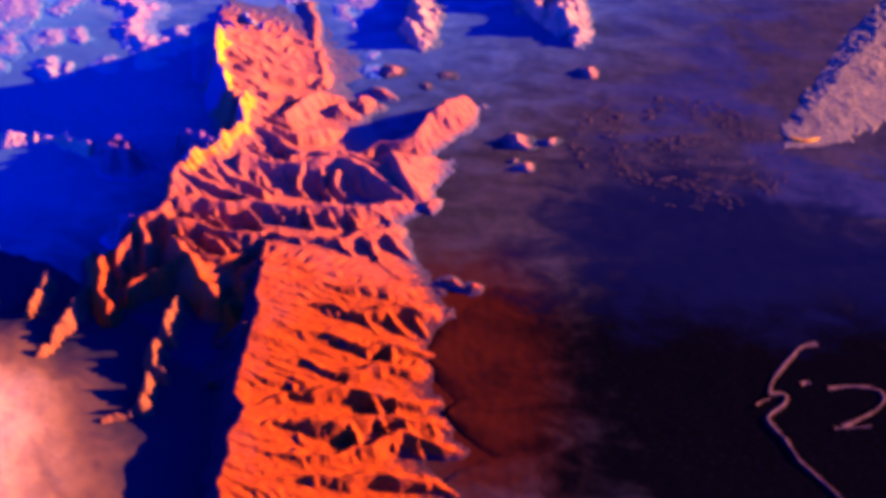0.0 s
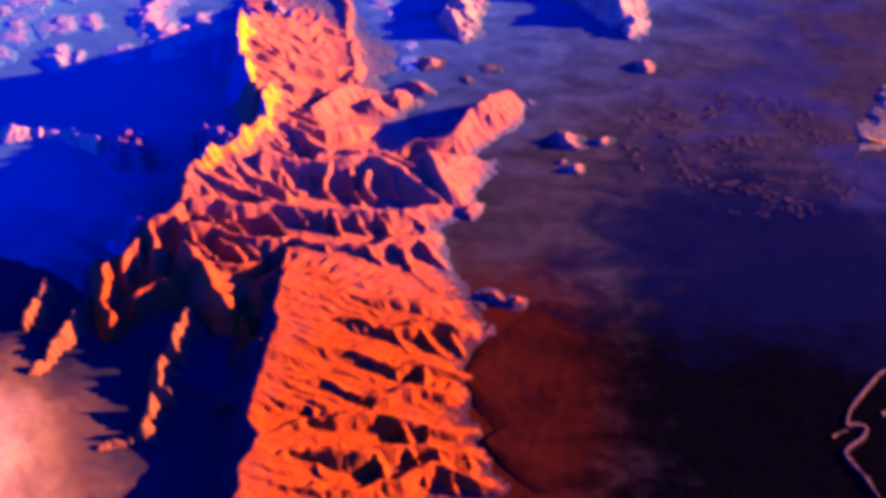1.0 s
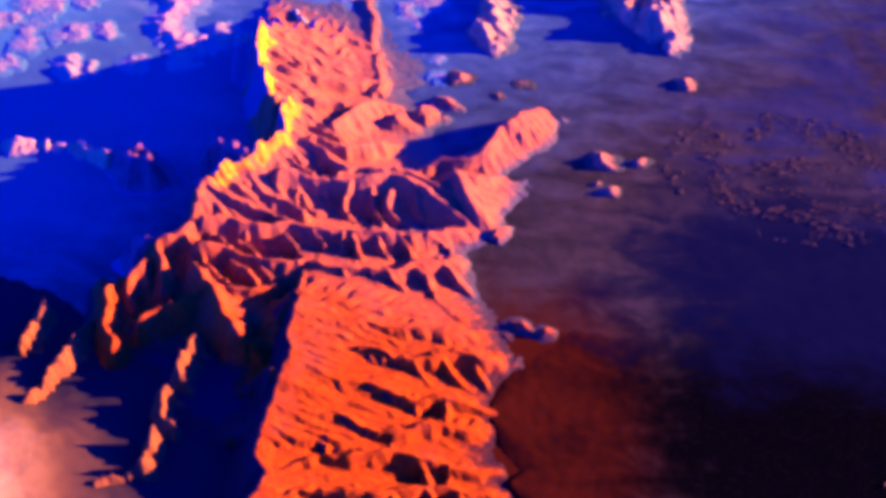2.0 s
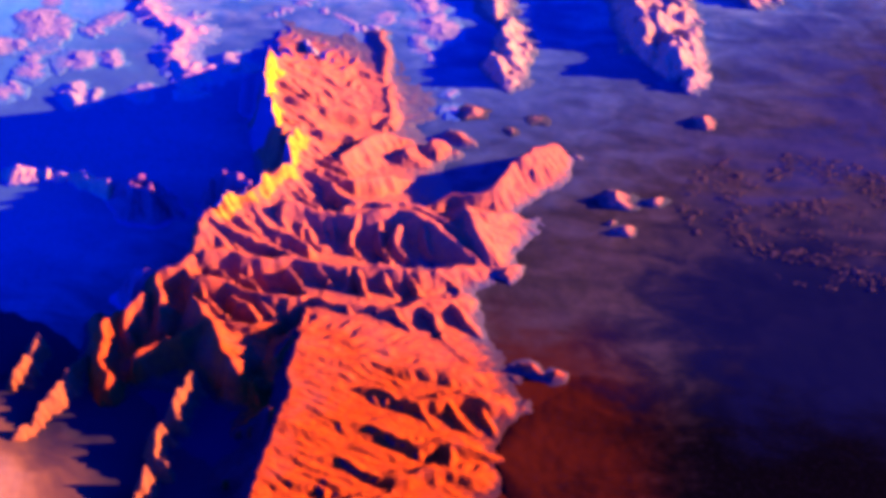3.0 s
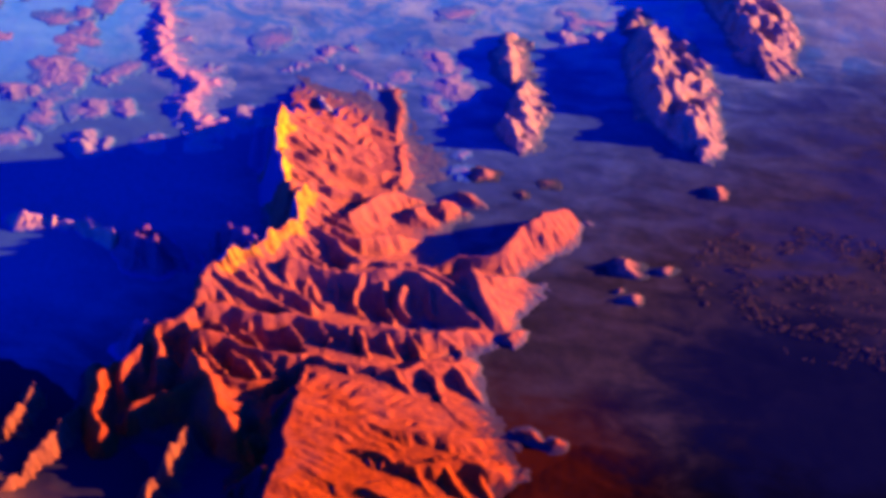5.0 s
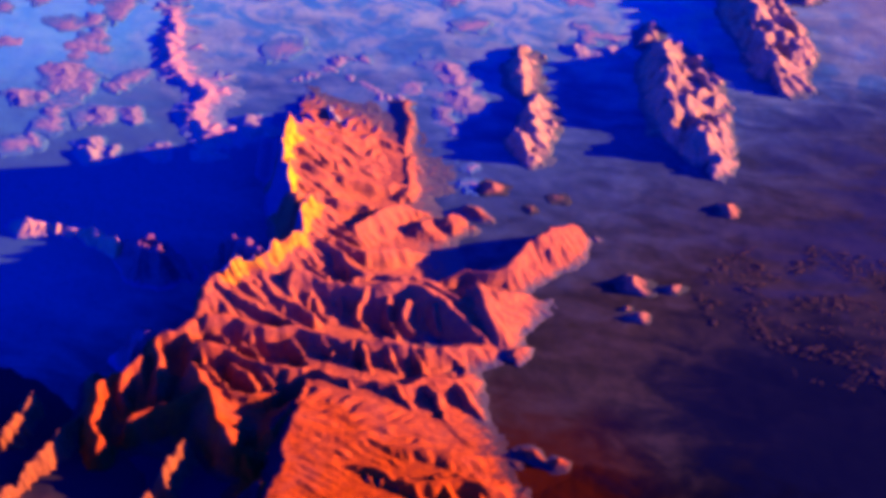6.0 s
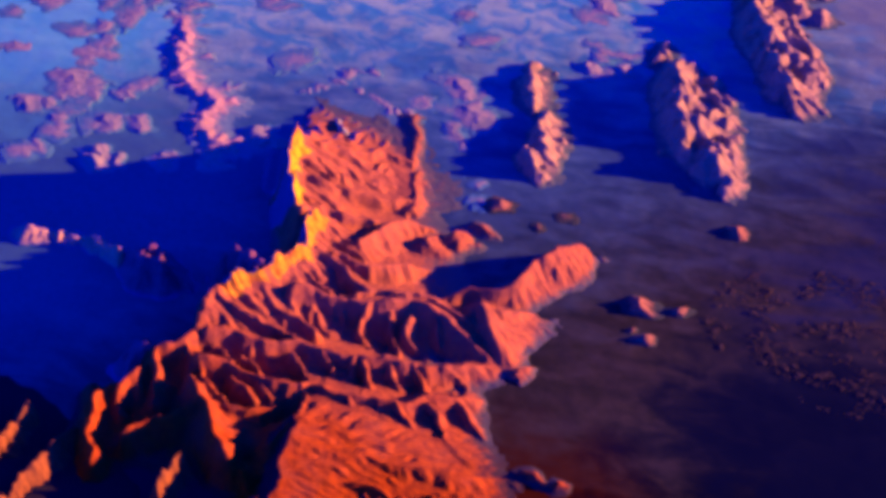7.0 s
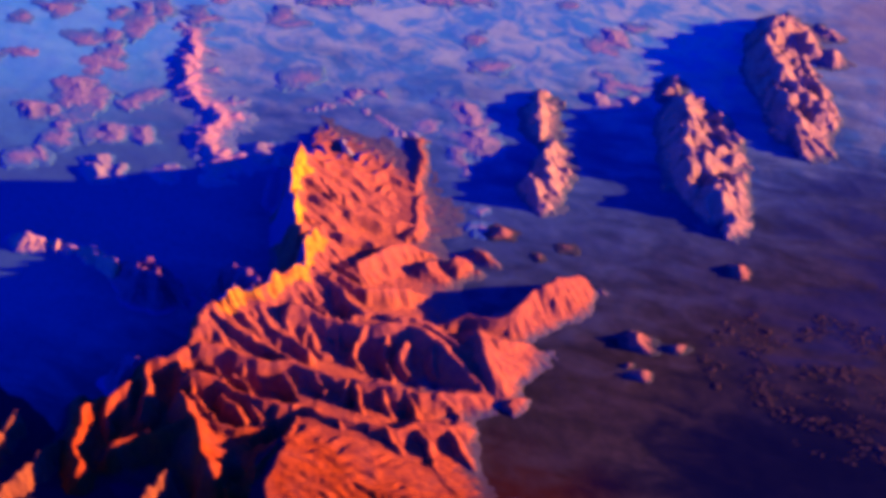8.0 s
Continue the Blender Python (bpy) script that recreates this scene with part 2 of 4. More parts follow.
def ridge_height(X, Y, line, left, right, power=1.3, ribs=0.5, rib=4.0, seed=1, crag=0.5, cap=2.0, lump=0.0, grain=1.0, ragged=0.0):
    """The height of a ridge along a crest line of (x, y, height): falls to 0 at the distance left or right of it, furrowed down its flanks."""
    X2, Y2 = X + 1.1 * fbm(X / 7, Y / 7, seed + 50, 3), Y + 1.1 * fbm(X / 7, Y / 7, seed + 60, 3)
    if ragged:
        X2, Y2 = X2 + ragged * fbm(X / 2.6, Y / 2.6, seed + 70, 3), Y2 + ragged * fbm(X / 2.6, Y / 2.6, seed + 80, 3)
    line = smooth_line(line)
    top = max(p[2] for p in line)
    best, S, Hh, side = np.full(X.shape, 1e9), np.zeros(X.shape), np.zeros(X.shape), np.ones(X.shape)
    run = 0.0
    for n, ((ax, ay, ah), (bx, by, bh)) in enumerate(zip(line[:-1], line[1:])):
        dx, dy = bx - ax, by - ay
        length = math.hypot(dx, dy)
        free = ((X2 - ax) * dx + (Y2 - ay) * dy) / length ** 2
        k = np.clip(free, 0, 1)
        px, py = X2 - ax - k * dx, Y2 - ay - k * dy
        over = np.abs(free - k) * length
        if n in (0, len(line) - 2):                # the ends fall off short
            d = np.sqrt(px * px + py * py + over * over * (cap * cap - 1))
        else:
            d = np.hypot(px, py)
        near = d < best
        best = np.where(near, d, best)
        turn = np.arctan2((free - k) * length, np.abs(dx * (Y2 - ay) - dy * (X2 - ax)) / length + 1e-6)
        S = np.where(near, run + k * length + turn * 0.5 * max(left, right), S)
        Hh = np.where(near, ah + k * (bh - ah), Hh)
        side = np.where(near, np.sign(dx * py - dy * px + 1e-9), side)
        run += length
    w = np.where(side > 0, left, right) * (0.3 + 0.7 * np.clip(Hh / top, 0, 1))
    Hh = Hh * (1 + 0.12 * crag * fbm(S / 3, S * 0 + seed, seed + 9, 3))
    t = best / w
    tc = np.clip(t, 0, 1)
    z = Hh * (1 - tc) ** power - np.clip(t - 1, 0, None) * w * 0.3
    shift = 0.35 * best * fbm(S / 9, best / 9, seed + 3, 2)
    off = side * 37.0
    n1 = 1 - 2.6 * np.abs(perlin((S + shift) / rib, best / (rib * 5) + off, seed + 1))
    n2 = 1 - 2.6 * np.abs(perlin((S + shift) / (rib * 0.4), best / (rib * 2) + off, seed + 2))
    amp = ribs * Hh * np.clip(tc * 3, 0, 1) * (1 - tc) ** 0.8
    z = z + amp * (0.7 * n1 + 0.26 * n2 - 0.34) * 0.6
    z = z + 0.16 * grain * np.clip(Hh, 0, 4) * (0.35 - np.abs(fbm(X / 3.2, Y / 3.2, seed + 30, 3))) * np.clip(tc * 4, 0.15, 1) * (1 - tc) ** 0.7
    z = z + 0.2 * lump * np.clip(Hh, 0, 6) * fbm(X / 6.5, Y / 6.5, seed % 7 + 40, 3) * np.clip(tc * 3, 0.1, 1) * (1 - tc) ** 0.6
    z = z + 0.12 * crag * fbm(X / 1.6, Y / 1.6, seed + 20, 3) * np.clip(Hh / 3, 0, 1) * (1 - tc)
    return z


def ridge(name, line, left, right, material, parent=None, label="", step=0.3, **kw):
    reach = max(left, right) + 2.5
    xs, ys = [p[0] for p in line], [p[1] for p in line]
    X, Y = np.meshgrid(np.arange(min(xs) - reach, max(xs) + reach, step), np.arange(min(ys) - reach, max(ys) + reach, step))
    return grid_mesh(name, X, Y, ridge_height(X, Y, line, left, right, **kw), material, parent, label, floor=-0.3)


def erode(Z, drops, rounds, seed):
    """Rain on a height field (heights in cells): drops run downhill, cut where they are fast and lay down where they slow."""
    rows, cols = Z.shape
    flat, rng = Z.ravel().copy(), np.random.RandomState(seed)
    high = np.flatnonzero(flat > 0.6)
    for _ in range(rounds):
        at = rng.choice(high, drops)
        x, y = at % cols + rng.rand(drops), at // cols + rng.rand(drops)
        vx, vy, load, water, speed = np.zeros(drops), np.zeros(drops), np.zeros(drops), np.ones(drops), np.ones(drops)
        for _ in range(48):
            x, y = np.clip(x, 1, cols - 3), np.clip(y, 1, rows - 3)
            xi, yi = x.astype(int), y.astype(int)
            u, v, q = x - xi, y - yi, yi * cols + xi
            a, b, c, d = flat[q], flat[q + 1], flat[q + cols], flat[q + cols + 1]
            gx, gy = (b - a) * (1 - v) + (d - c) * v, (c - a) * (1 - u) + (d - b) * u
            h = a * (1 - u) * (1 - v) + b * u * (1 - v) + c * (1 - u) * v + d * u * v
            vx, vy = 0.25 * vx - 0.75 * gx, 0.25 * vy - 0.75 * gy
            s = np.hypot(vx, vy) + 1e-9
            vx, vy = vx / s, vy / s
            x2, y2 = np.clip(x + vx, 1, cols - 3), np.clip(y + vy, 1, rows - 3)
            xj, yj = x2.astype(int), y2.astype(int)
            p, r, q2 = x2 - xj, y2 - yj, yj * cols + xj
            h2 = flat[q2] * (1 - p) * (1 - r) + flat[q2 + 1] * p * (1 - r) + flat[q2 + cols] * (1 - p) * r + flat[q2 + cols + 1] * p * r
            fall = h2 - h
            hold = np.maximum(-fall, 0.01) * speed * water * 3.0
            lay = np.where(fall > 0, np.minimum(fall, load), np.clip(load - hold, 0, None) * 0.15)
            cut = np.where(fall > 0, 0, np.minimum(np.clip(hold - load, 0, None) * 0.3, -fall))
            load, change = load - lay + cut, 0.3 * lay - cut
            step = sum(np.bincount(q + o, change * w, flat.size) for w, o in
                       (((1 - u) * (1 - v), 0), (u * (1 - v), 1), ((1 - u) * v, cols), (u * v, cols + 1)))
            flat += np.clip(step, -0.05, 0.04)
            speed, water = np.sqrt(np.clip(speed ** 2 - fall * 2, 0, 16)), water * 0.97
            x, y = x2, y2
    return flat.reshape(rows, cols)


def soften(Z, times=1):
    for _ in range(times):
        p = np.pad(Z, 1, mode="edge")
        Z = (p[:-2, 1:-1] + p[2:, 1:-1] + p[1:-1, :-2] + p[1:-1, 2:] + 4 * Z) / 8
    return Z


def whole_pieces(owner, shown):
    """Keeps the largest connected patch of each owner and gives the stray ones to their neighbours."""
    rows, cols = owner.shape
    ids = np.where(shown, np.arange(rows * cols).reshape(rows, cols) + 1, 0)
    for _ in range(600):
        before = ids.copy()
        for axis in (0, 1):
            for way in (1, -1):
                other, their = np.roll(ids, way, axis), np.roll(owner, way, axis)
                ids = np.where((their == owner) & shown, np.maximum(ids, other), ids)
        if (before == ids).all():
            break
    names, counts = np.unique(ids[shown], return_counts=True)
    best = {}
    for k, c in zip(names, counts):
        o = owner.ravel()[k - 1]
        if c > best.get(o, (0, 0))[0]:
            best[o] = (c, k)
    keep = np.isin(ids, [k for _, k in best.values()])
    owner = np.where(keep, owner, -1)
    for _ in range(200):
        if not ((owner < 0) & shown).any():
            break
        for axis in (0, 1):
            for way in (1, -1):
                owner = np.where(owner < 0, np.roll(owner, way, axis), owner)
    return owner


def build_range(ridges, step=0.33, rounds=10, drops=7000, seed=1, blur=1, west_shade=None, furrow=0.0, hollows=()):
    """One weathered height field for many ridges; the ground nearest to each crest line is that ridge's own mesh, under its mountain.
    ridges: (parent, name, label, line, left, right, material, options)."""
    reach = 6
    xs = [p[0] for r in ridges for p in r[3]]
    ys = [p[1] for r in ridges for p in r[3]]
    wide = max(max(r[4], r[5]) for r in ridges) + reach
    ax, ay = np.arange(min(xs) - reach * 2, max(xs) + wide, step), np.arange(min(ys) - reach * 2, max(ys) + reach * 2, step)
    X, Y = np.meshgrid(ax, ay)
    Z, owner = np.full(X.shape, -2.0), np.zeros(X.shape, int)
    for i, (_, _, _, line, left, right, _, options) in enumerate(ridges):
        r = max(left, right) + 5
        c0, c1 = np.searchsorted(ax, [min(p[0] for p in line) - r, max(p[0] for p in line) + r])
        r0, r1 = np.searchsorted(ay, [min(p[1] for p in line) - r, max(p[1] for p in line) + r])
        w = (slice(r0, r1), slice(c0, c1))
        h = ridge_height(X[w], Y[w], line, left, right, **options)
        take = h > Z[w]
        Z[w], owner[w] = np.where(take, h, Z[w]), np.where(take, i, owner[w])
    for x, y, r, deep in hollows:
        Z = Z - deep * np.exp(-((X - x) ** 2 + (Y - y) ** 2 * 0.6) / r ** 2) * np.clip(Z / 2, 0, 1)
    if furrow:                                     # joints in the rock that run down to the south-east
        U, V = X * 0.62 + Y * 0.78 + 1.5 * fbm(X / 9, Y / 9, 91, 2), X * 0.78 - Y * 0.62
        Z = Z + furrow * (0.5 - 2.0 * np.abs(perlin(U / 1.5, V / 8, 92)) + 0.7 * fbm(U / 3.6, V / 12, 94, 2)) * np.clip(Z / 2.5, 0, 1) * np.clip((Y - 168) / 6, 0.15, 1) * np.clip((226 - Y) / 14, 0.2, 1) * np.clip((2 - X) / 8, 0.1, 1)
    low = Z < -0.2
    Z = np.where(low, Z, soften(Z))
    Z = np.where(low, Z, erode(np.clip(Z, -0.5, None) / step, drops, rounds, seed) * step)
    Z = soften(Z, blur)
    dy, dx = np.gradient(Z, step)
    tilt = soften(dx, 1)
    owner = whole_pieces(owner, Z > -0.3)
    normals = np.stack([-dx, -dy, np.ones_like(Z)], -1).reshape(-1, 3)
    normals /= np.linalg.norm(normals, axis=1)[:, None]
    rows, cols = Z.shape
    index = np.arange(rows * cols).reshape(rows, cols)
    quads = np.stack([index[:-1, :-1], index[:-1, 1:], index[1:, 1:], index[1:, :-1]], -1).reshape(-1, 4)
    mine, seen = owner[:-1, :-1].ravel(), (Z.ravel()[quads] > -0.3).any(1)
    points = np.stack([X.ravel(), Y.ravel(), Z.ravel()], 1)
    for i, (parent, name, label, _, _, _, material, _) in enumerate(ridges):
        part = quads[(mine == i) & seen]
        if len(part) < 6:
            continue
        used, back = np.unique(part, return_inverse=True)
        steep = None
        if west_shade and name in ("cliff", "crest"):   # west-facing faces lie in shade; its blue is put into their colour
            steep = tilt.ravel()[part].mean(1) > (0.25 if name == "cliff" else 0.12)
        ob = mesh_part(name, points[used].tolist(), back.reshape(-1, 4).tolist(), material, parent, label)
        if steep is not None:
            ob.data.materials.append(west_shade[parent])
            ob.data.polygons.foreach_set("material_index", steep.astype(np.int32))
        ob.data.normals_split_custom_set_from_vertices(normals[used].tolist())


# ---- the plain ----
def ground_axis(lo, hi, step):
    near = np.arange(lo, hi + step, step)
    out = np.geomspace(1, 4200, 26)
    return np.concatenate([(lo - out)[::-1], near, hi + out])


gx, gy = np.meshgrid(ground_axis(-130, 150, 0.8), ground_axis(80, 400, 0.8))
fade = np.clip(1.5 - np.hypot(gx, gy - 220) / 220, 0, 1)
gz = (0.2 * fbm(gx / 40, gy / 16, 4, 4) + 0.04 * fbm(gx / 3, gy / 3, 8, 3) - 0.1) * fade
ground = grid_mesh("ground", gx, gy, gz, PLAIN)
tagged(ground, "wide dusky desert plain of purple-brown soil and scrub", "ground", kind="structure")

# ---- the main range ----
main = thing("mountain_range", "rugged pink and orange desert range lit by low sun", "mountain range")
MAIN_CREST = [(-34.6, 235.7, 11), (-34.0, 229.2, 10), (-31.8, 221.2, 9.5), (-30.3, 217.7, 8.5), (-26.9, 214.3, 8.5), (-28.0, 209.3, 9),
              (-26.4, 205.8, 9), (-28.2, 200.5, 9.5), (-31.8, 196.8, 9.5), (-34.9, 193.2, 9.5), (-37.4, 189.8, 9.5), (-38.4, 186.5, 9),
              (-39.1, 183.7, 8)]
RIDGES = [(main, "crest", "jagged summit crest", MAIN_CREST, 32, 3, RANGE_ROCK, dict(power=2.2, seed=11, ribs=0.3, rib=4, cap=3.5, lump=0.2, grain=0.4))]


def spur(line, left, right, **more):
    """A spur of the main range along a crest line of (x, y, height)."""
    RIDGES.append((main, "spur", "", line, left, right, RANGE_ROCK, {**dict(seed=100 + 13 * len(RIDGES), power=1.1, ribs=0.3, rib=3.2, lump=0.5), **more}))


def rib(line, left, right, **more):
    """A narrow rib that runs down the flank of a spur."""
    RIDGES.append((main, "rib", "", line, left, right, RANGE_ROCK, {**dict(seed=100 + 13 * len(RIDGES), power=1.0, ribs=0.12, rib=2, lump=0.2, crag=0.8), **more}))


# feathered ribs that run down east-south-east from the whole length of the summit crest
rnd = random.Random(17)
crest_points = smooth_line(MAIN_CREST, 0.5)
at = 3
while at < len(crest_points) - 2:
    x, y, h = crest_points[at]
    reach, lean = rnd.uniform(6.5, 11), rnd.uniform(-0.52, -0.22) - (0.12 if y < 200 else 0.0)
    rib([(x, y, h * 0.88), (x + reach * 0.45, y + lean * reach * 0.45 + rnd.uniform(-0.5, 0.5), h * rnd.uniform(0.74, 0.84)), (x + reach, y + lean * reach, h * rnd.uniform(0.5, 0.6))],
        rnd.uniform(2.6, 3.6), rnd.uniform(2.0, 2.8), ribs=0.25)
    at += rnd.choice((3, 4, 4, 5))

# the summit slope, a broad sunny shield that drops east from the caprock
spur([(-34.1, 234.8, 11.5), (-29.8, 237.5, 8.2), (-25.0, 241.2, 5.8), (-18.9, 245.3, 3.2), (-13.5, 245.8, 1.6)], 3, 7, ribs=0.15, lump=0.1, grain=0.3)
spur([(-31.8, 224.2, 10.6), (-27.3, 226.9, 7.8), (-21.7, 227.6, 5.6), (-17.1, 230.4, 3.6), (-12.1, 232.4, 2.4)], 6, 5, ribs=0.2, lump=0.15, grain=0.3)
spur([(-29.5, 216.0, 9.6), (-23.7, 218.9, 7.2), (-18.2, 219.7, 5.8), (-14.4, 221.5, 4.6)], 5, 5, ribs=0.2, lump=0.15, grain=0.3)
spur([(-29.6, 257.9, 0.5), (-28.3, 250.5, 2.2), (-26.5, 241.7, 5)], 1.9, 1.9, ribs=0.1, lump=0.1, grain=0.3)
spur([(-18.9, 254.1, 0.8), (-20.2, 249.0, 2), (-22.0, 244.1, 3.6)], 1.4, 1.6, ribs=0.1, lump=0.1, grain=0.3)
spur([(-14.9, 264.6, 0.7), (-13.9, 254.6, 0.9), (-12.7, 244.1, 1.2), (-11.4, 234.8, 1.8), (-11.6, 230.5, 2)], 2.8, 7, ribs=0.15, lump=0.1, grain=0.3)
spur([(-18.4, 212.8, 6.2), (-14.4, 221.6, 4.8), (-9.6, 226.4, 2.6), (-6.6, 226.3, 0.8)], 4, 7, ribs=0.15, lump=0.1, grain=0.3)
spur([(-21.6, 206.6, 7.8), (-15.8, 207.2, 6), (-10.3, 211.2, 3.6), (-5.7, 214.7, 0.8)], 5, 5, ribs=0.35)
# spurs of the middle of the range
spur([(-26.5, 195.0, 8.4), (-20.2, 196.4, 6.8), (-14.7, 197.0, 6.3), (-9.3, 199.1, 6.1), (-4.6, 198.9, 5.7), (-0.2, 197.1, 5), (3.8, 196.1, 3.6), (7.6, 193.3, 1)], 9.5, 5.6, ribs=0.1, power=1.0, lump=0.2)
spur([(-16.7, 198.6, 5.8), (-12.3, 201.1, 5.7), (-7.6, 201.9, 5.5), (-3.3, 201.3, 5.1), (0.7, 199.7, 4.3), (3.7, 198.3, 3.2)], 7, 5, ribs=0.05, power=1.0, lump=0.1)
spur([(-36.7, 181.8, 8.4), (-30.0, 183.0, 7), (-24.0, 184.3, 6), (-18.6, 184.4, 5.3), (-11.5, 185.3, 4.9), (-4.4, 186.7, 4.3), (1.9, 188.8, 3), (9.5, 192.5, 0.7)], 7.5, 5.4, ribs=0.2)
spur([(-36.7, 176.4, 7.6), (-29.7, 176.2, 6.2), (-22.7, 176.0, 5.3), (-15.8, 176.4, 4.9), (-10.6, 176.8, 4.7), (-5.4, 177.5, 4.3), (0.6, 181.1, 3.4), (6.8, 183.9, 0.9)], 7, 5.6, ribs=0.2)
spur([(-36.7, 172.7, 7), (-34.2, 168.7, 6.3), (-30.3, 169.3, 5.6), (-24.5, 170.5, 4.2), (-22.6, 174.2, 3.2)], 4, 4, ribs=0.3)
spur([(-34.6, 167.5, 7), (-32.0, 165.9, 7), (-30.4, 162.4, 6.8), (-28.6, 159.3, 6.4), (-26.9, 158.5, 4)], 9, 3, ribs=0.15)
spur([(-34.7, 194.3, 9.2), (-29.5, 193.6, 7.4), (-24.0, 190.8, 6), (-20.3, 188.8, 4.8)], 4, 4, ribs=0.3)
spur([(-36.4, 188.6, 9.2), (-30.8, 187.8, 7.4), (-25.3, 187.3, 6), (-21.6, 186.4, 5.2)], 4, 4, ribs=0.3)
spur([(-25.3, 205.4, 9), (-19.9, 204.3, 7.4), (-15.2, 201.2, 6.2), (-10.5, 200.8, 5)], 4, 4.5, ribs=0.35)
# ribs that come down the shaded southern walls
rib([(-13.6, 197.2, 6.5), (-14.6, 193.8, 4.9), (-13.8, 191.5, 3.3), (-11.9, 190.5, 1.9)], 2.2, 1.7)
rib([(-10.2, 196.6, 5.7), (-9.5, 194.3, 4), (-7.9, 191.0, 1.8)], 2.2, 1.7)
rib([(-7.2, 196.6, 5.5), (-6.2, 194.0, 3.5), (-4.3, 192.1, 1.8)], 2.2, 1.7)
rib([(-3.0, 197.8, 5.1), (-1.6, 194.9, 2.9), (0.1, 192.9, 1.5)], 2.2, 1.7)
rib([(-17.9, 196.2, 6.1), (-16.8, 193.7, 4.1), (-16.8, 191.2, 2.3)], 2.2, 1.7)
rib([(-19.0, 184.3, 5.4), (-17.2, 182.1, 4), (-15.8, 180.1, 2.6)], 2.3, 1.5)
rib([(-14.5, 184.6, 5.4), (-14.4, 182.3, 4.2), (-14.2, 180.2, 2.8)], 2.3, 1.5)
rib([(-12.4, 185.0, 5.2), (-11.2, 182.4, 4), (-9.7, 180.9, 2.6)], 2.3, 1.5)
rib([(-8.7, 185.6, 5), (-7.3, 183.3, 3.8), (-5.8, 181.5, 2.4)], 2.3, 1.5)
rib([(-5.1, 186.4, 4.7), (-3.2, 184.0, 3.2), (-1.9, 182.6, 2.2)], 2.3, 1.5)
rib([(-23.9, 183.6, 6.2), (-21.8, 182.0, 4.6), (-20.4, 180.0, 3.2)], 2.3, 1.5)
rib([(-0.8, 187.4, 4), (2.1, 186.6, 2.4), (4.3, 185.5, 1.1)], 2.3, 1.5)
rib([(-13.5, 175.9, 5.1), (-11.7, 173.4, 3.5), (-9.8, 171.0, 1.9)], 3, 1.5)
rib([(-6.2, 176.9, 4.6), (-3.6, 174.0, 3.3), (-1.0, 171.3, 1.7)], 3, 1.5)
rib([(-1.8, 178.7, 4.1), (1.0, 175.5, 2.9), (3.6, 172.5, 1.5)], 3, 1.5)
rib([(-9.7, 176.6, 4.8), (-7.3, 173.2, 3.1), (-5.4, 170.6, 1.7)], 3, 1.5)
rib([(2.9, 181.6, 2.7), (5.3, 178.4, 2.1), (7.5, 176.8, 0.9)], 3, 1.5)
rib([(-34.5, 179.2, 7.2), (-32.4, 177.5, 6.4), (-30.2, 176.0, 5)], 2.6, 1.6)
rib([(-30.2, 179.0, 6.8), (-27.8, 177.9, 5.6), (-25.9, 176.6, 4.2)], 2.6, 1.6)
rib([(-34.5, 173.1, 7), (-32.1, 171.9, 6), (-29.6, 170.3, 4.8)], 2.6, 1.6)
rib([(-30.3, 174.6, 6.2), (-27.9, 173.3, 5.2), (-25.9, 171.8, 3.8)], 2.6, 1.6)
rib([(-26.0, 174.7, 5.4), (-24.2, 173.2, 4.4), (-22.9, 171.9, 3.2)], 2.6, 1.6)
rib([(-37.8, 177.6, 7.8), (-35.5, 174.7, 6.6), (-33.9, 171.3, 5.8)], 2.6, 1.6)
# the bright eastern hill, with a steep shaded west side
spur([(3.0, 202.3, 5), (5.0, 199.3, 5.2), (6.6, 196.3, 4.4), (9.2, 193.8, 1.4)], 9.5, 2.4, ribs=0.1, power=1.0, lump=0.1)
spur([(1.9, 204.1, 3.6), (4.7, 202.8, 4.8), (8.7, 204.7, 3.6), (13.6, 207.6, 0.9)], 2.6, 9, ribs=0.12, power=1.1, lump=0.1)
# the long outlying hill beyond it, and the knobs along the northern foot
spur([(-2.8, 207.6, 1.6), (1.6, 210.0, 2.6), (5.9, 210.0, 3.2), (9.1, 214.2, 4.4), (12.3, 219.0, 5), (15.8, 223.3, 4.9), (19.5, 226.8, 3.4), (21.8, 228.4, 0.8)], 2.6, 6, ribs=0.12, lump=0.3)
rib([(-0.7, 208.5, 2.2), (0.6, 208.5, 1.4)], 1.8, 1.3)
rib([(3.1, 210.2, 2.6), (4.3, 209.7, 1.2)], 1.8, 1.3)
rib([(6.2, 210.3, 3.2), (7.4, 210.0, 1.4)], 1.8, 1.3)
spur([(-9.0, 220.1, 1.4), (-7.0, 221.3, 3), (-5.1, 224.5, 2)], 2.6, 5, ribs=0.1)
spur([(-4.6, 223.5, 1.8), (-3.1, 225.1, 3.1), (-0.3, 225.6, 1.4)], 2.6, 5, ribs=0.1)
spur([(-0.3, 230.8, 1), (2.1, 230.0, 1.4), (5.0, 229.1, 0.4)], 1.8, 2.4, ribs=0.1)
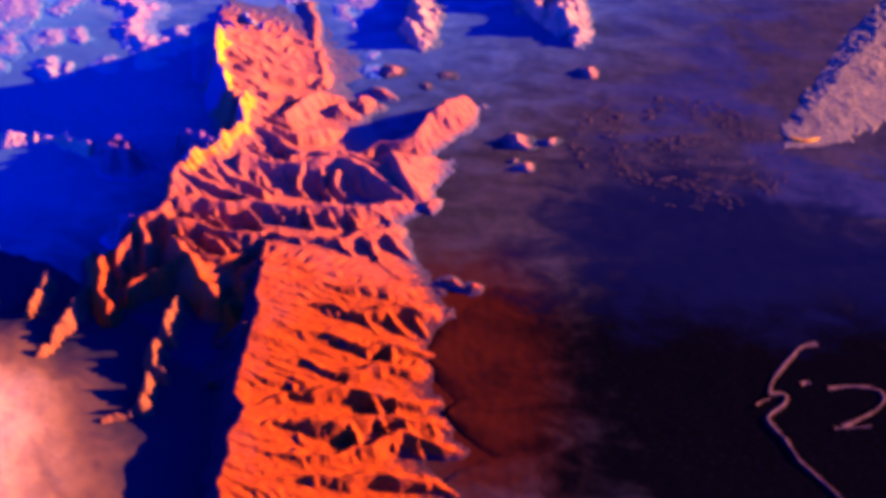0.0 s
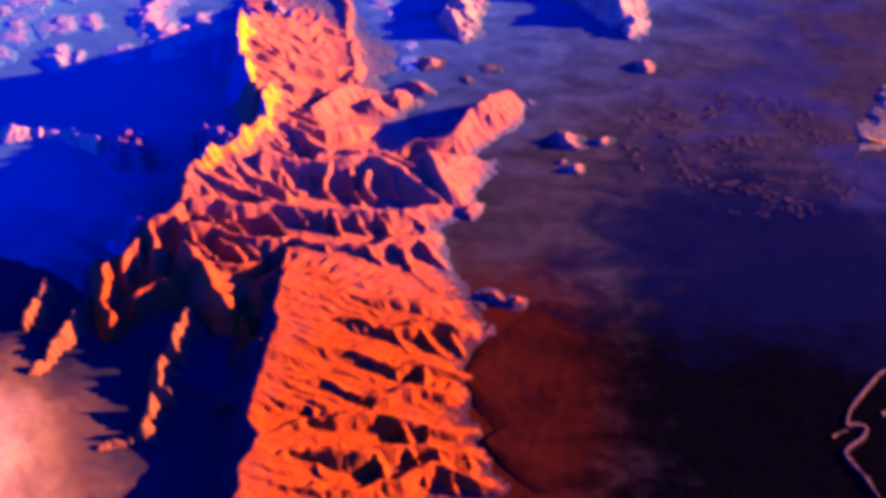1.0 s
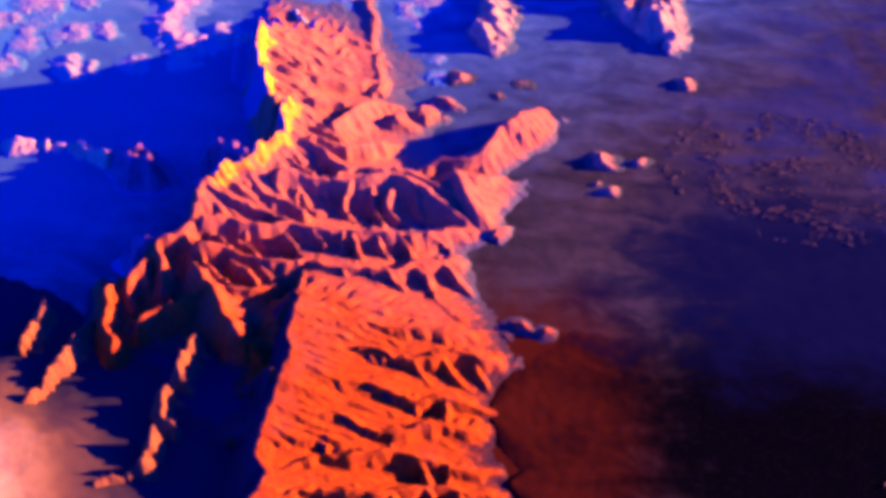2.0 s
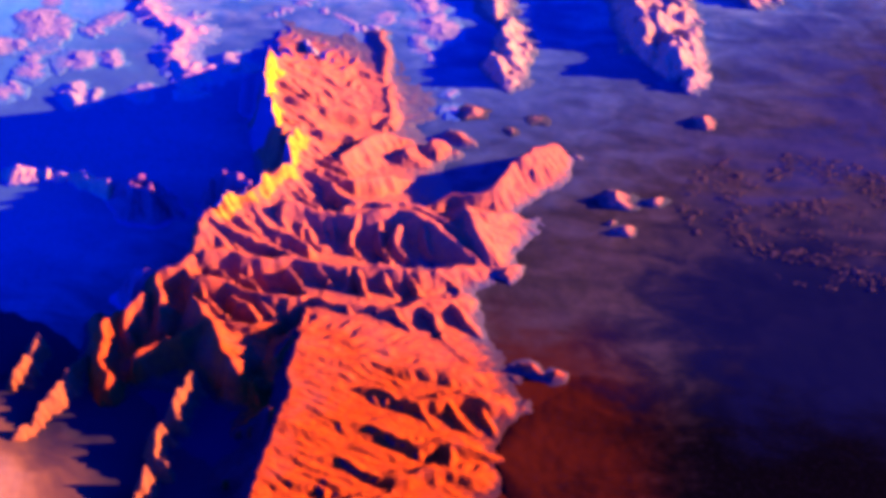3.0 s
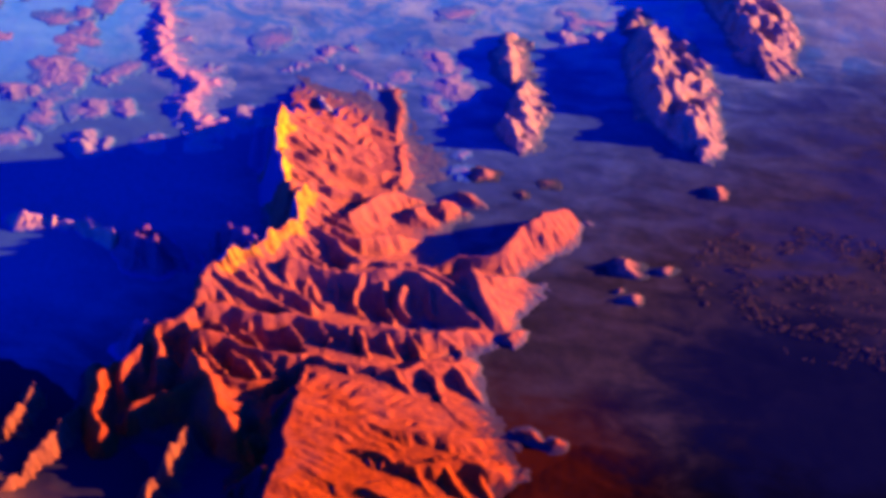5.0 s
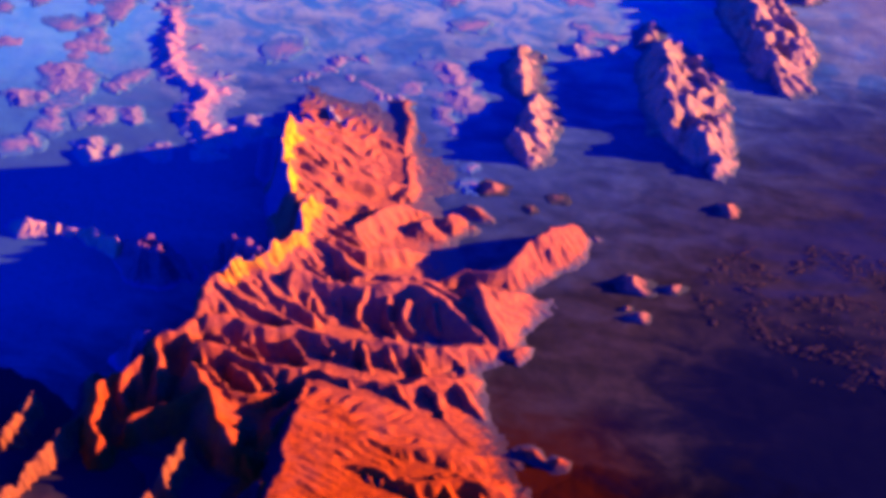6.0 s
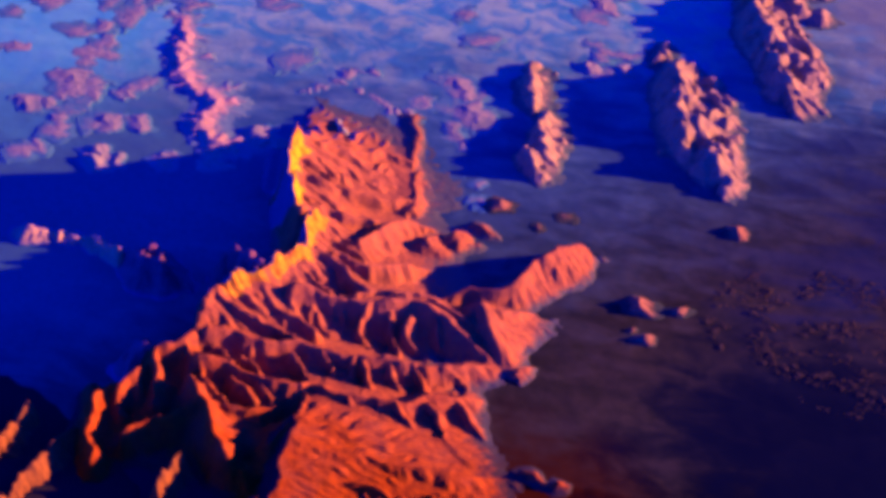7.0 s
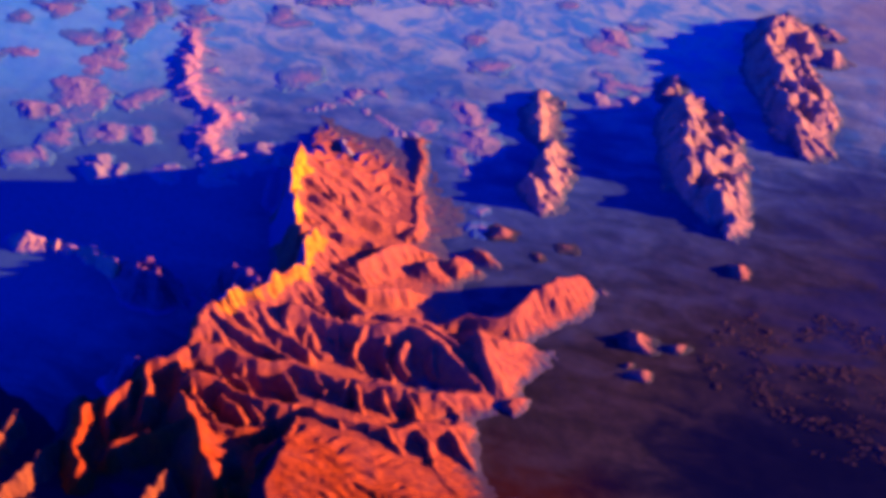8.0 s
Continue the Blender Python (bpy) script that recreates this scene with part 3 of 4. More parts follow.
# the western arm
spur([(-37.9, 181.5, 8), (-39.9, 178.6, 7.6), (-42.9, 176.2, 7.4), (-41.0, 171.3, 6.8), (-40.9, 168.1, 4.2)], 4.6, 3, ribs=0.25)
spur([(-43.6, 173.7, 6.2), (-44.2, 171.1, 6.8), (-45.3, 169.0, 6.6), (-45.8, 167.0, 6.2), (-45.4, 166.1, 4)], 4.4, 2.6, ribs=0.2)
spur([(-46.8, 169.1, 5.6), (-48.4, 166.9, 5.8), (-48.7, 163.8, 5.6), (-48.0, 160.3, 4.6), (-46.5, 156.0, 4.6), (-47.0, 154.3, 2.6)], 3.8, 2.4, ribs=0.25)
spur([(-34.3, 167.2, 6.4), (-37.3, 165.6, 5.6), (-40.6, 163.0, 5.2), (-42.9, 160.4, 5), (-43.4, 158.2, 3)], 3, 2, ribs=0.3)

# ---- the near massif ----
massif = thing("near_massif", "deep orange furrowed massif with a sharp western rim", "mountain")
NEAR_CREST = [(-20.1, 165.4, 6.6), (-19.9, 159.5, 6.4), (-19.8, 151.8, 6.4), (-20.9, 146.1, 6.4), (-21.2, 141.3, 6.4), (-22.6, 133.8, 6.4), (-20.0, 132.4, 5.4), (-21.7, 126.0, 6.4), (-22.3, 117.4, 6.4), (-22.4, 111.5, 6.4), (-22.1, 99.2, 6.4), (-21.1, 80.5, 3.2)]
NEAR = [(massif, "crest", "sharp sunlit rim", NEAR_CREST, 33, 3, RANGE_ROCK, dict(power=1.1, seed=31, ribs=0.1, rib=3, cap=9.0, lump=0.3, grain=0.4))]


def cuesta(line, left, right):
    NEAR.append((massif, "spur", "", line, left, right, RANGE_ROCK, dict(seed=400 + 17 * len(NEAR), power=1.05, ribs=0.2, rib=3.0, lump=0.6, grain=0.45)))


def buttress(line, left, right):
    NEAR.append((massif, "rib", "", line, left, right, RANGE_ROCK, dict(seed=400 + 17 * len(NEAR), power=1.0, ribs=0.12, rib=2, lump=0.3)))


# the massif's own spurs: cuestas with long sunny backs and short steep southern faces
cuesta([(-20.1, 168.2, 6.36), (-13.7, 166.2, 4.78), (-6.5, 164.6, 4.32), (-1.3, 165.4, 3.68), (5.0, 165.7, 2.72), (9.8, 168.9, 0.64)], 3.2, 14)
cuesta([(-20.1, 157.8, 6.2), (-13.2, 157.6, 5.02), (-8.8, 158.1, 4.88), (-4.2, 156.8, 4.48), (0.9, 158.5, 4), (6.2, 160.4, 3.28), (11.2, 161.1, 1.92), (13.4, 160.7, 0.48)], 9, 4.2)
cuesta([(-21.6, 150.0, 6.2), (-14.8, 150.0, 5.02), (-7.9, 151.1, 4.72), (-2.9, 150.1, 4.16), (1.0, 149.8, 3.6), (6.1, 150.9, 2.64), (11.0, 151.0, 0.64)], 8, 3.6)
cuesta([(-22.6, 141.1, 6.2), (-16.2, 142.5, 5.18), (-10.5, 143.5, 4.96), (-5.6, 141.6, 4.24), (-0.8, 143.4, 3.84), (4.1, 146.0, 3.2), (10.4, 145.5, 1.12)], 8, 3.4)
cuesta([(-22.5, 133.2, 5.56), (-18.4, 133.0, 5.1), (-10.2, 136.8, 4.96), (-3.4, 137.9, 4.32), (0.3, 138.5, 3.68), (6.3, 138.0, 2.64), (12.6, 138.8, 0.64)], 6, 4)
cuesta([(-20.1, 126.2, 6.2), (-15.3, 129.3, 5.26), (-10.3, 129.7, 5.44), (-3.8, 130.3, 4.88), (1.4, 132.7, 3.76), (8.1, 133.8, 2.4), (14.4, 133.7, 0.64)], 7, 4.8)
cuesta([(-21.9, 119.2, 6.2), (-17.5, 121.9, 5.26), (-13.0, 122.4, 5.28), (-7.6, 122.7, 4.48), (-0.3, 125.9, 3.52), (5.2, 129.8, 3.04), (11.9, 129.4, 1.92), (16.5, 128.2, 0.56)], 6, 4)
cuesta([(-21.9, 113.8, 6.2), (-16.2, 116.2, 5.18), (-9.2, 118.1, 4.8), (-2.0, 119.7, 4), (5.3, 120.6, 3.2), (10.9, 120.6, 1.92), (16.0, 119.4, 0.56)], 6, 5)
cuesta([(-21.8, 109.0, 6.2), (-12.4, 112.0, 4.62), (-1.8, 113.3, 4), (7.1, 114.9, 2.88), (16.4, 115.8, 0.64)], 6, 6)
buttress([(-5.4, 157.1, 4.64), (-4.4, 153.8, 2.88)], 2.6, 1.4)
buttress([(-1.0, 158.0, 4.16), (0.6, 154.6, 2.56), (4.5, 153.0, 1.6)], 2.6, 1.4)
buttress([(3.9, 159.5, 3.52), (7.3, 154.9, 1.6)], 2.6, 1.4)
buttress([(8.9, 159.3, 2.24), (11.1, 155.0, 0.64)], 2.6, 1.4)
buttress([(-7.8, 158.2, 4.8), (-5.8, 154.4, 3.2)], 2.6, 1.4)
buttress([(-0.9, 150.0, 3.84), (0.4, 146.2, 2.4)], 2.6, 1.4)
buttress([(3.1, 150.1, 3.2), (4.6, 146.2, 1.92)], 2.6, 1.4)
buttress([(-4.6, 141.7, 4.16), (-1.8, 137.7, 3.04)], 2.6, 1.4)
buttress([(0.3, 138.5, 3.76), (2.2, 134.6, 2.4)], 2.6, 1.4)
buttress([(4.2, 138.1, 3.04), (6.4, 134.5, 1.76)], 2.6, 1.4)
buttress([(-2.4, 130.3, 4.72), (-0.3, 126.5, 2.88)], 2.6, 1.4)
buttress([(2.1, 132.4, 3.68), (5.3, 127.6, 2.08)], 2.6, 1.4)
buttress([(6.6, 133.1, 2.72), (9.5, 127.3, 1.28)], 2.6, 1.4)
buttress([(11.0, 132.6, 1.6), (13.1, 128.1, 0.64)], 2.6, 1.4)
buttress([(-11.6, 129.6, 5.44), (-9.3, 124.9, 4)], 2.6, 1.4)
buttress([(-9.9, 122.4, 4.8), (-8.4, 118.3, 3.52)], 2.6, 1.4)

# ---- caprock along the summit, with sunlight's yellow in its colour ----
# Pale caprock whose yellow also paints the strongest sunlight on the crest.
SUNLIT_CAPROCK = rock("sunlit_caprock", (0.36, 0.28, 0.014), (0.25, 0.1, 0.02), (0.2, 0.055, 0.03))
SUNLIT_TAN = rock("sunlit_tan_caprock", (0.33, 0.2, 0.02), (0.25, 0.09, 0.02), (0.2, 0.055, 0.03))
# West-face shade as rock colour: blue on the range, dark on the massif.
WEST_SHADE = {main: rock("blue_shade_rock", (0.02, 0.05, 0.16), (0.016, 0.042, 0.14), (0.012, 0.035, 0.12)), massif: rock("dark_shade_rock", (0.016, 0.012, 0.026), (0.012, 0.009, 0.018), (0.008, 0.007, 0.014))}
CLIFFS = [
    [(-34.6, 236.2, 13), (-34.1, 231.0, 12.6), (-33.4, 226.0, 11.8), (-31.7, 221.2, 11.2), (-30.6, 218.0, 10)],
    [(-38.2, 232.4, 7.6), (-36.1, 230.6, 10.4), (-34.0, 229.2, 12)],
    [(-26.9, 215.5, 9.8), (-27.6, 210.0, 10.6), (-26.3, 205.8, 10.4), (-28.2, 200.7, 10.4), (-31.6, 197.0, 10.3)],
    [(-32.6, 196.4, 10), (-35.0, 193.4, 10), (-37.4, 190.0, 9.9), (-38.5, 186.7, 9.3), (-39.0, 184.2, 8.3)],
]
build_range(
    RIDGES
    + [(main, "cliff", "caprock cliff with the yellow of sunlight in its colour" if i < 2 else "caprock cliff with tan sunlight in its colour", [(x, y, h + 0.4) for x, y, h in line], 3.5 if i == 0 else 2.9, 0.4, SUNLIT_CAPROCK if i < 2 else SUNLIT_TAN, dict(seed=250 + 7 * i, power=0.8, rib=0.8, ribs=0.8, crag=1.4)) for i, line in enumerate(CLIFFS)]
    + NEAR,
    step=0.29, rounds=6, drops=9000, seed=3, blur=1, west_shade=WEST_SHADE, furrow=0.1)


# ---- far ranges ----
def far_mountain(name, west, east, h, count, seed, label, size=2.6, low=0.35, hollows=(), material=None):
    """A far range between its western and eastern foot: a broken field of knobs, tallest along the western rim, with hollows between them."""
    ob = thing(name, label, "mountain", "far ranges")
    rnd = random.Random(seed)
    w, e = smooth_line([(*p, 0) for p in west], 0.5), smooth_line([(*p, 0) for p in east], 0.5)
    wide = max(math.hypot(p[0] - q[0], p[1] - q[1]) for p, q in zip(west, east))
    rim = [(x, y, h * (0.5 if k in (0, len(west) - 1) else 0.9)) for k, (x, y) in enumerate(west)]
    parts = [(ob, "crest", "", rim, wide * 0.75, size * 1.1, material or FAR_ROCK, dict(seed=seed, power=1.0, rib=3.0, ribs=0.3, crag=1.6, lump=2.6, cap=3.0, ragged=1.4))]
    for k in range(count):
        u = (k + rnd.random()) / count
        a, b = w[int(u * (len(w) - 1))], e[int(u * (len(e) - 1))]
        v = 0.0 if k % 3 == 0 else rnd.random() ** 0.8
        x, y = a[0] + v * (b[0] - a[0]), a[1] + v * (b[1] - a[1])
        top = h * (1 - (1 - low) * v) * rnd.uniform(0.6, 1.0) * min(1, 0.45 + 4 * u, 0.4 + 4 * (1 - u))
        r, turn = size * rnd.uniform(0.7, 1.3), rnd.uniform(-0.9, 0.9)
        dx, dy = r * math.sin(turn), r * math.cos(turn) * 1.2
        line = [(x - dx, y - dy, top * 0.6), (x + rnd.uniform(-0.6, 0.6), y, top), (x + dx, y + dy, top * 0.5)]
        parts.append((ob, "knob", "", line, r * 1.5, r * 1.4, material or FAR_ROCK, dict(seed=seed + 11 * k, power=1.1, rib=1.8, ribs=0.3, crag=1.4, lump=1.6, ragged=0.9)))
    build_range(parts, step=0.36, rounds=4, drops=2500, seed=seed, hollows=hollows)
    return ob


far_mountain("far_ridge", [(5.6, 293.3), (5.6, 287.1), (5.7, 281.1), (6.7, 273.5)], [(8.6, 293.4), (11.3, 287.2), (9.9, 280.6), (11.0, 276.5)], 2.8, 8, 701, "broken pink desert ridge with knobbly tops", 1.6)
far_mountain("far_ridge", [(9.9, 272.6), (9.2, 264.6), (8.2, 255.8), (8.6, 252.0), (11.6, 249.9)], [(11.2, 273.2), (13.4, 265.8), (13.0, 261.3), (13.4, 255.0), (13.6, 250.4)], 4.0, 10, 712,
             "narrow pink ridge with a hollow at its foot", 1.7, hollows=[(11.6, 253.0, 1.5, 2.4)])
far_mountain("far_mountain", [(35.1, 300.8), (35.8, 288.4), (36.8, 273.0), (41.0, 265.3), (43.2, 259.5)], [(40.1, 302.9), (46.2, 293.1), (49.7, 281.9), (48.0, 271.8), (45.2, 261.0)], 6.0, 26, 723,
             "tall craggy pink mountain with dark hollows and a long shadow", hollows=[(40.6, 268.6, 2.4, 4.5), (38.8, 279.7, 1.8, 3.5), (42.6, 288.5, 2.2, 4), (44.5, 273.9, 1.7, 3), (41.5, 296.0, 1.8, 3)])
far_mountain("far_ridge", [(34.1, 312.7), (31.0, 301.5)], [(37.1, 313.5), (34.0, 304.0)], 2.0, 6, 729, "small pink ridge with rounded knobs", 1.6)
far_mountain("far_mountain", [(57.5, 351.1), (53.4, 331.3), (56.0, 317.4), (57.7, 304.8), (59.6, 297.5)], [(73.3, 355.7), (70.8, 336.1), (69.2, 320.3), (66.9, 310.2), (62.4, 299.0)], 6.6, 28, 734,
             "long craggy pink mountain beside a blue shadow", 3.0, hollows=[(61.3, 306.8, 2.4, 4), (57.5, 313.0, 2, 4), (61.0, 327.8, 2.6, 4.5), (64.0, 318.5, 2, 3), (58.5, 338.0, 2.4, 4), (66.0, 334.0, 2, 3)])
far_mountain("far_ridge", [(-69.2, 288.2), (-66.6, 276.4), (-63.9, 265.3), (-58.7, 260.2), (-53.6, 256.1), (-56.5, 247.9), (-51.0, 243.9), (-49.9, 236.7)],
             [(-62.7, 286.0), (-60.5, 276.7), (-55.6, 266.8), (-51.4, 264.0), (-50.3, 255.8), (-50.6, 249.8), (-49.2, 244.7), (-48.4, 237.3)], 0.9, 22, 745,
             "pale pink ridge with a ragged western edge", 2.2, 0.2, material=PALE_ROCK)

# knolls of the northern basin, placed to fit the camera's view, then the scattered ones
for i, (x, y, h, r) in enumerate([(-69.5, 233.1, 1.2, 2.6), (-65.6, 231.7, 0.9, 1.5), (-70.9, 243.3, 0.8, 3.0), (-65.4, 244.9, 0.7, 2.2), (-57.2, 234.3, 0.7, 2.4),
                                  (-71.2, 254.1, 0.5, 1.6), (-82.7, 256.3, 0.8, 3.0), (-42.9, 247.8, 1.6, 3.0), (-39.0, 245.9, 1.4, 2.2), (-87.0, 245.3, 0.8, 2.6),
                                  (-4.2, 268.2, 1.0, 4.0), (-7.9, 278.1, 0.8, 3.6), (17.8, 295.6, 1.2, 2.4), (25.0, 297.1, 1.2, 2.2), (19.4, 325.8, 1.0, 3.5)]):
    tagged(ridge("knoll", [(x - r * 0.4, y + r * 0.7, h * 0.55), (x + r * 0.3, y - r * 0.7, h * 0.4)], r * 1.3, r * 1.2, HAZED_ROCK, seed=1350 + 5 * i, power=1.5, step=0.25, rib=1.6, ribs=0.4, crag=1.5, ragged=0.8),
           "rounded pinkish knoll lit on its eastern side", "hill", "northern knolls")

# chains of low hillocks, then the scattered ones of the north-west
rnd = random.Random(5)
CHAINS = [([(-79.8, 270), (-82.3, 258), (-81.6, 252), (-84.3, 244)], 9, 1.7), ([(-78.8, 243.5), (-80.3, 234.5), (-84, 226.5)], 6, 1.5), ([(-38.6, 265), (-33.8, 272), (-28.8, 279)], 9, 0.9),
          ([(-29, 271.7), (-22.6, 268.3), (-18.5, 265), (-14.8, 264.3)], 9, 0.9)]
for k, (line, count, wide) in enumerate(CHAINS):
    pts = smooth_line([(x, y, 0) for x, y in line], 0.5)
    for i in range(count):
        x, y, _ = pts[int((i + rnd.uniform(0.1, 0.9)) / count * (len(pts) - 1))]
        x, y, r, h = x + rnd.gauss(0, wide * 0.5), y + rnd.gauss(0, 0.5), wide * rnd.uniform(0.7, 1.6), rnd.uniform(0.15, 0.32)
        a = rnd.uniform(0, 3.1)
        tagged(ridge("hillock", [(x - r * math.cos(a), y - r * math.sin(a), h * 0.6), (x, y, h), (x + r * math.cos(a), y + r * math.sin(a), h * 0.5)], r * 1.4, r * 1.2, HAZED_ROCK,
                     seed=2500 + 40 * k + i, power=1.6, step=0.25, rib=1.5, ribs=0.5, crag=1.2, ragged=0.6), "small pinkish hillock in a broken chain", "hill", "chains of hillocks")
for i in range(110):
    x, y = rnd.uniform(-105, 24), rnd.uniform(238, 350)
    if -70 < x < -46 and y < 286 or -42 < x < -8 and y < 266 or x > 0 and y < 292:
        continue
    ang, length, h = rnd.choice((0.3, 1.2, 1.5)) + rnd.uniform(-0.4, 0.4), rnd.uniform(2, 9), rnd.uniform(0.1, 0.24)
    dx, dy = length * math.cos(ang), length * math.sin(ang)
    line = [(x, y, h * 0.5), (x + dx * 0.5 + rnd.uniform(-1, 1), y + dy * 0.5, h), (x + dx, y + dy, h * 0.6)]
    tagged(ridge("hillock", line, rnd.uniform(2, 5.5), rnd.uniform(1.2, 2.4), HAZED_ROCK, seed=1500 + 9 * i, power=1.3, step=0.3, rib=1.8, ribs=0.4, crag=1.2, ragged=0.9),
           "small pinkish hillock in the hazy northern basin", "hill", "scattered hillocks")

FOOTHILLS = [
    ([(-70.4, 231.2, 0.9), (-68.2, 228.2, 0.8)], 3.4, 3),
    ([(-50.8, 170.7, 2.5), (-49.8, 164.5, 2.5), (-47.7, 160.5, 2.5), (-48.6, 156.0, 1)], 4, 3),
    ([(-51.0, 162.0, 2), (-51.9, 157.4, 3.2), (-53.5, 149.2, 4.6), (-53.4, 144.1, 4.6), (-55.8, 141.1, 4.6)], 5, 3),
    ([(-58.4, 163.8, 3.0), (-58.2, 157.7, 4.0), (-58.7, 154.0, 3.6)], 4, 3),
    ([(-33.9, 158.0, 4.8), (-35.1, 153.0, 5.2), (-35.2, 149.5, 4.2)], 3.5, 3),
    ([(-36.4, 147.0, 5), (-36.1, 142.5, 5.2), (-34.2, 140.3, 3.5)], 3.5, 3),
    ([(-36.7, 138.5, 5.4), (-37.3, 134.5, 4.8)], 3.5, 3),
    ([(-36.0, 133.5, 5.4), (-39.5, 131.0, 4.8), (-44.7, 127.0, 3)], 3.5, 3),
    ([(12.8, 170.0, 0.5), (15.0, 170.8, 1.2), (16.8, 170.0, 0.4), (18.6, 169.7, 1.2), (21.0, 169.2, 0.4)], 1.9, 1.9),
]
FOOTHILLS += [
    ([(-30.4, 257.0, 1.6), (-28.1, 251.8, 2.2)], 3, 2),
]
for i, (line, left, right) in enumerate(FOOTHILLS):
    tagged(ridge("foothill", line, left * 0.85, right * 0.8, HAZED_ROCK if line[0][1] > 220 else RANGE_ROCK if line[0][0] > 0 else HILL_ROCK, seed=900 + 7 * i, power=1.4, step=0.25, rib=2.2, ribs=0.6, crag=2.6, lump=1.2),
           "low rocky foothill catching the last sun", "hill", "foothills")
# outliers whose tips reach up into the sun out of the range's shadow
OUTLIERS = [
    ([(-74.3, 205.5, 1.6), (-72.5, 205.6, 2.0), (-70.9, 205.4, 1.6)], 3.0, 2.5),
    ([(-70.6, 205.9, 1.1), (-69.4, 205.7, 0.9)], 1.8, 1.4),
    ([(-68.8, 206.6, 1.2), (-68.2, 206.8, 1.5)], 1.5, 1.3),
    ([(-66.6, 205.9, 0.5), (-65.4, 206.4, 0.9), (-64.7, 206.4, 0.9)], 2.1, 1.7),
    ([(-63.7, 206.0, 1.2), (-62.1, 206.0, 1.5), (-60.5, 204.6, 2.0)], 2.4, 2.0),
    ([(-60.2, 204.9, 2.0), (-58.3, 203.3, 3.1), (-56.5, 202.3, 3.8)], 2, 1.8),
    ([(-54.0, 202.3, 4.2), (-52.1, 200.9, 5.6), (-50.0, 202.5, 5.5)], 2.6, 2.2),
    ([(-52.6, 200.7, 5.1), (-50.2, 199.7, 5.8), (-47.7, 199.7, 5.6)], 2.8, 2.4),
    ([(-38.6, 201.6, 7.4), (-36.8, 201.9, 7.8), (-34.4, 198.7, 9.8), (-31.8, 197.6, 10.1)], 2.4, 2.2),
    ([(-47.2, 179.5, 4.9), (-44.5, 177.6, 6.4)], 2.8, 2.4),
]
for i, (line, left, right) in enumerate(OUTLIERS):
    tagged(ridge("outlier", line, left * (2.2 if line[0][2] > 3.5 else 1.2), right * (1.9 if line[0][2] > 3.5 else 1.1), DARK_OUTLIER if line[0][2] > 3.5 else OUTLIER_ROCK, seed=2000 + 7 * i, power=1.2, step=0.2, rib=1.2, ribs=0.6, crag=2.0, ragged=0.4),
           "small lone rock ridge with sunlit tips in shadow", "hill", "outliers in the shadow")
CONES = [(30.9, 216.0, 2.3, 3.3), (37.2, 216.8, 1.3, 2.0), (31.4, 207.4, 1.5, 2.2), (29.8, 209.0, 0.7, 1.3), (47.6, 243.5, 1.9, 3.2), (3.8, 239.5, 1.6, 3.4), (11.4, 234.0, 0.5, 1.6), (16.1, 238.6, 0.35, 2.0)]
for i, (x, y, h, r) in enumerate(CONES):
    tagged(ridge("cinder_cone", [(x, y + r * 0.3, h * 0.62), (x + 0.2, y - r * 0.3, h * 0.55)], r, r, CONE_ROCK, seed=1200 + 5 * i, power=1.5, step=0.2, rib=1.6, ribs=0.45, crag=1.8),
           "small steep cinder cone with a long shadow", "hill", "cones on the plain")

# ---- gravel fans, washes and pale slopes ----
def fan(x, y, ang, reach, spread, h, label, material, seed):
    """A low gravel fan: highest at its apex against the mountain, spreading out to nothing."""
    X, Y = np.meshgrid(np.arange(x - reach - 4, x + reach + 4, 0.4), np.arange(y - reach - 4, y + reach + 4, 0.4))
    r, a = np.hypot(X - x, Y - y), np.arctan2(Y - y, X - x) - ang
    a = np.abs((a + np.pi) % (2 * np.pi) - np.pi) / spread
    edge = reach * (1 + 0.12 * fbm(X / 6, Y / 6, seed, 3))
    Z = h * (1 - r / edge) * 1.2 - 0.25 * np.clip(a - 0.7, 0, None) ** 2 * r + 0.05 * fbm(X / 2, Y / 2, seed + 2, 3)
    return tagged(grid_mesh("alluvial_fan", X, Y, Z, material, floor=-0.25), label, "gravel fan", "fans at the mountain foot")


fan(11.0, 151.0, 0.0, 24, 1.1, 0.35, "smooth rust-red gravel fan below the massif", PLAIN, 3)
fan(14.0, 137.5, -0.1, 20, 0.8, 0.35, "smooth rust-red gravel fan below the massif", PLAIN, 8)
fan(13.0, 121.0, -0.2, 22, 0.9, 0.35, "dull rust-red gravel fan below the massif", PLAIN, 13)


def wash(name, line, width, label):
    """A dry wash: a low bed of pale sand that winds over the plain, with a raised middle and soft edges."""
    pts = smooth_line([(x, y, 0) for x, y in line], 0.8)
    verts, faces = [], []
    for i, p in enumerate(pts):
        d = pts[min(i + 1, len(pts) - 1)] - pts[max(i - 1, 0)]
        d = d / np.hypot(d[0], d[1])
        w = width * (0.7 + 0.9 * float(perlin(np.array(i / 5.0), np.array(width), 3)) + 0.3)
        for k, z in ((-3, -0.15), (-0.9, 0.12), (0, 0.26), (0.9, 0.12), (3, -0.15)):
            verts.append((p[0] - d[1] * w * k, p[1] + d[0] * w * k, z))
        if i:
            q = 5 * i
            faces += [(q - 5 + k, q - 4 + k, q + 1 + k, q + k) for k in range(4)]
    return tagged(mesh_part(name, verts, faces, WASH_SAND), label, "wash", "dry washes")


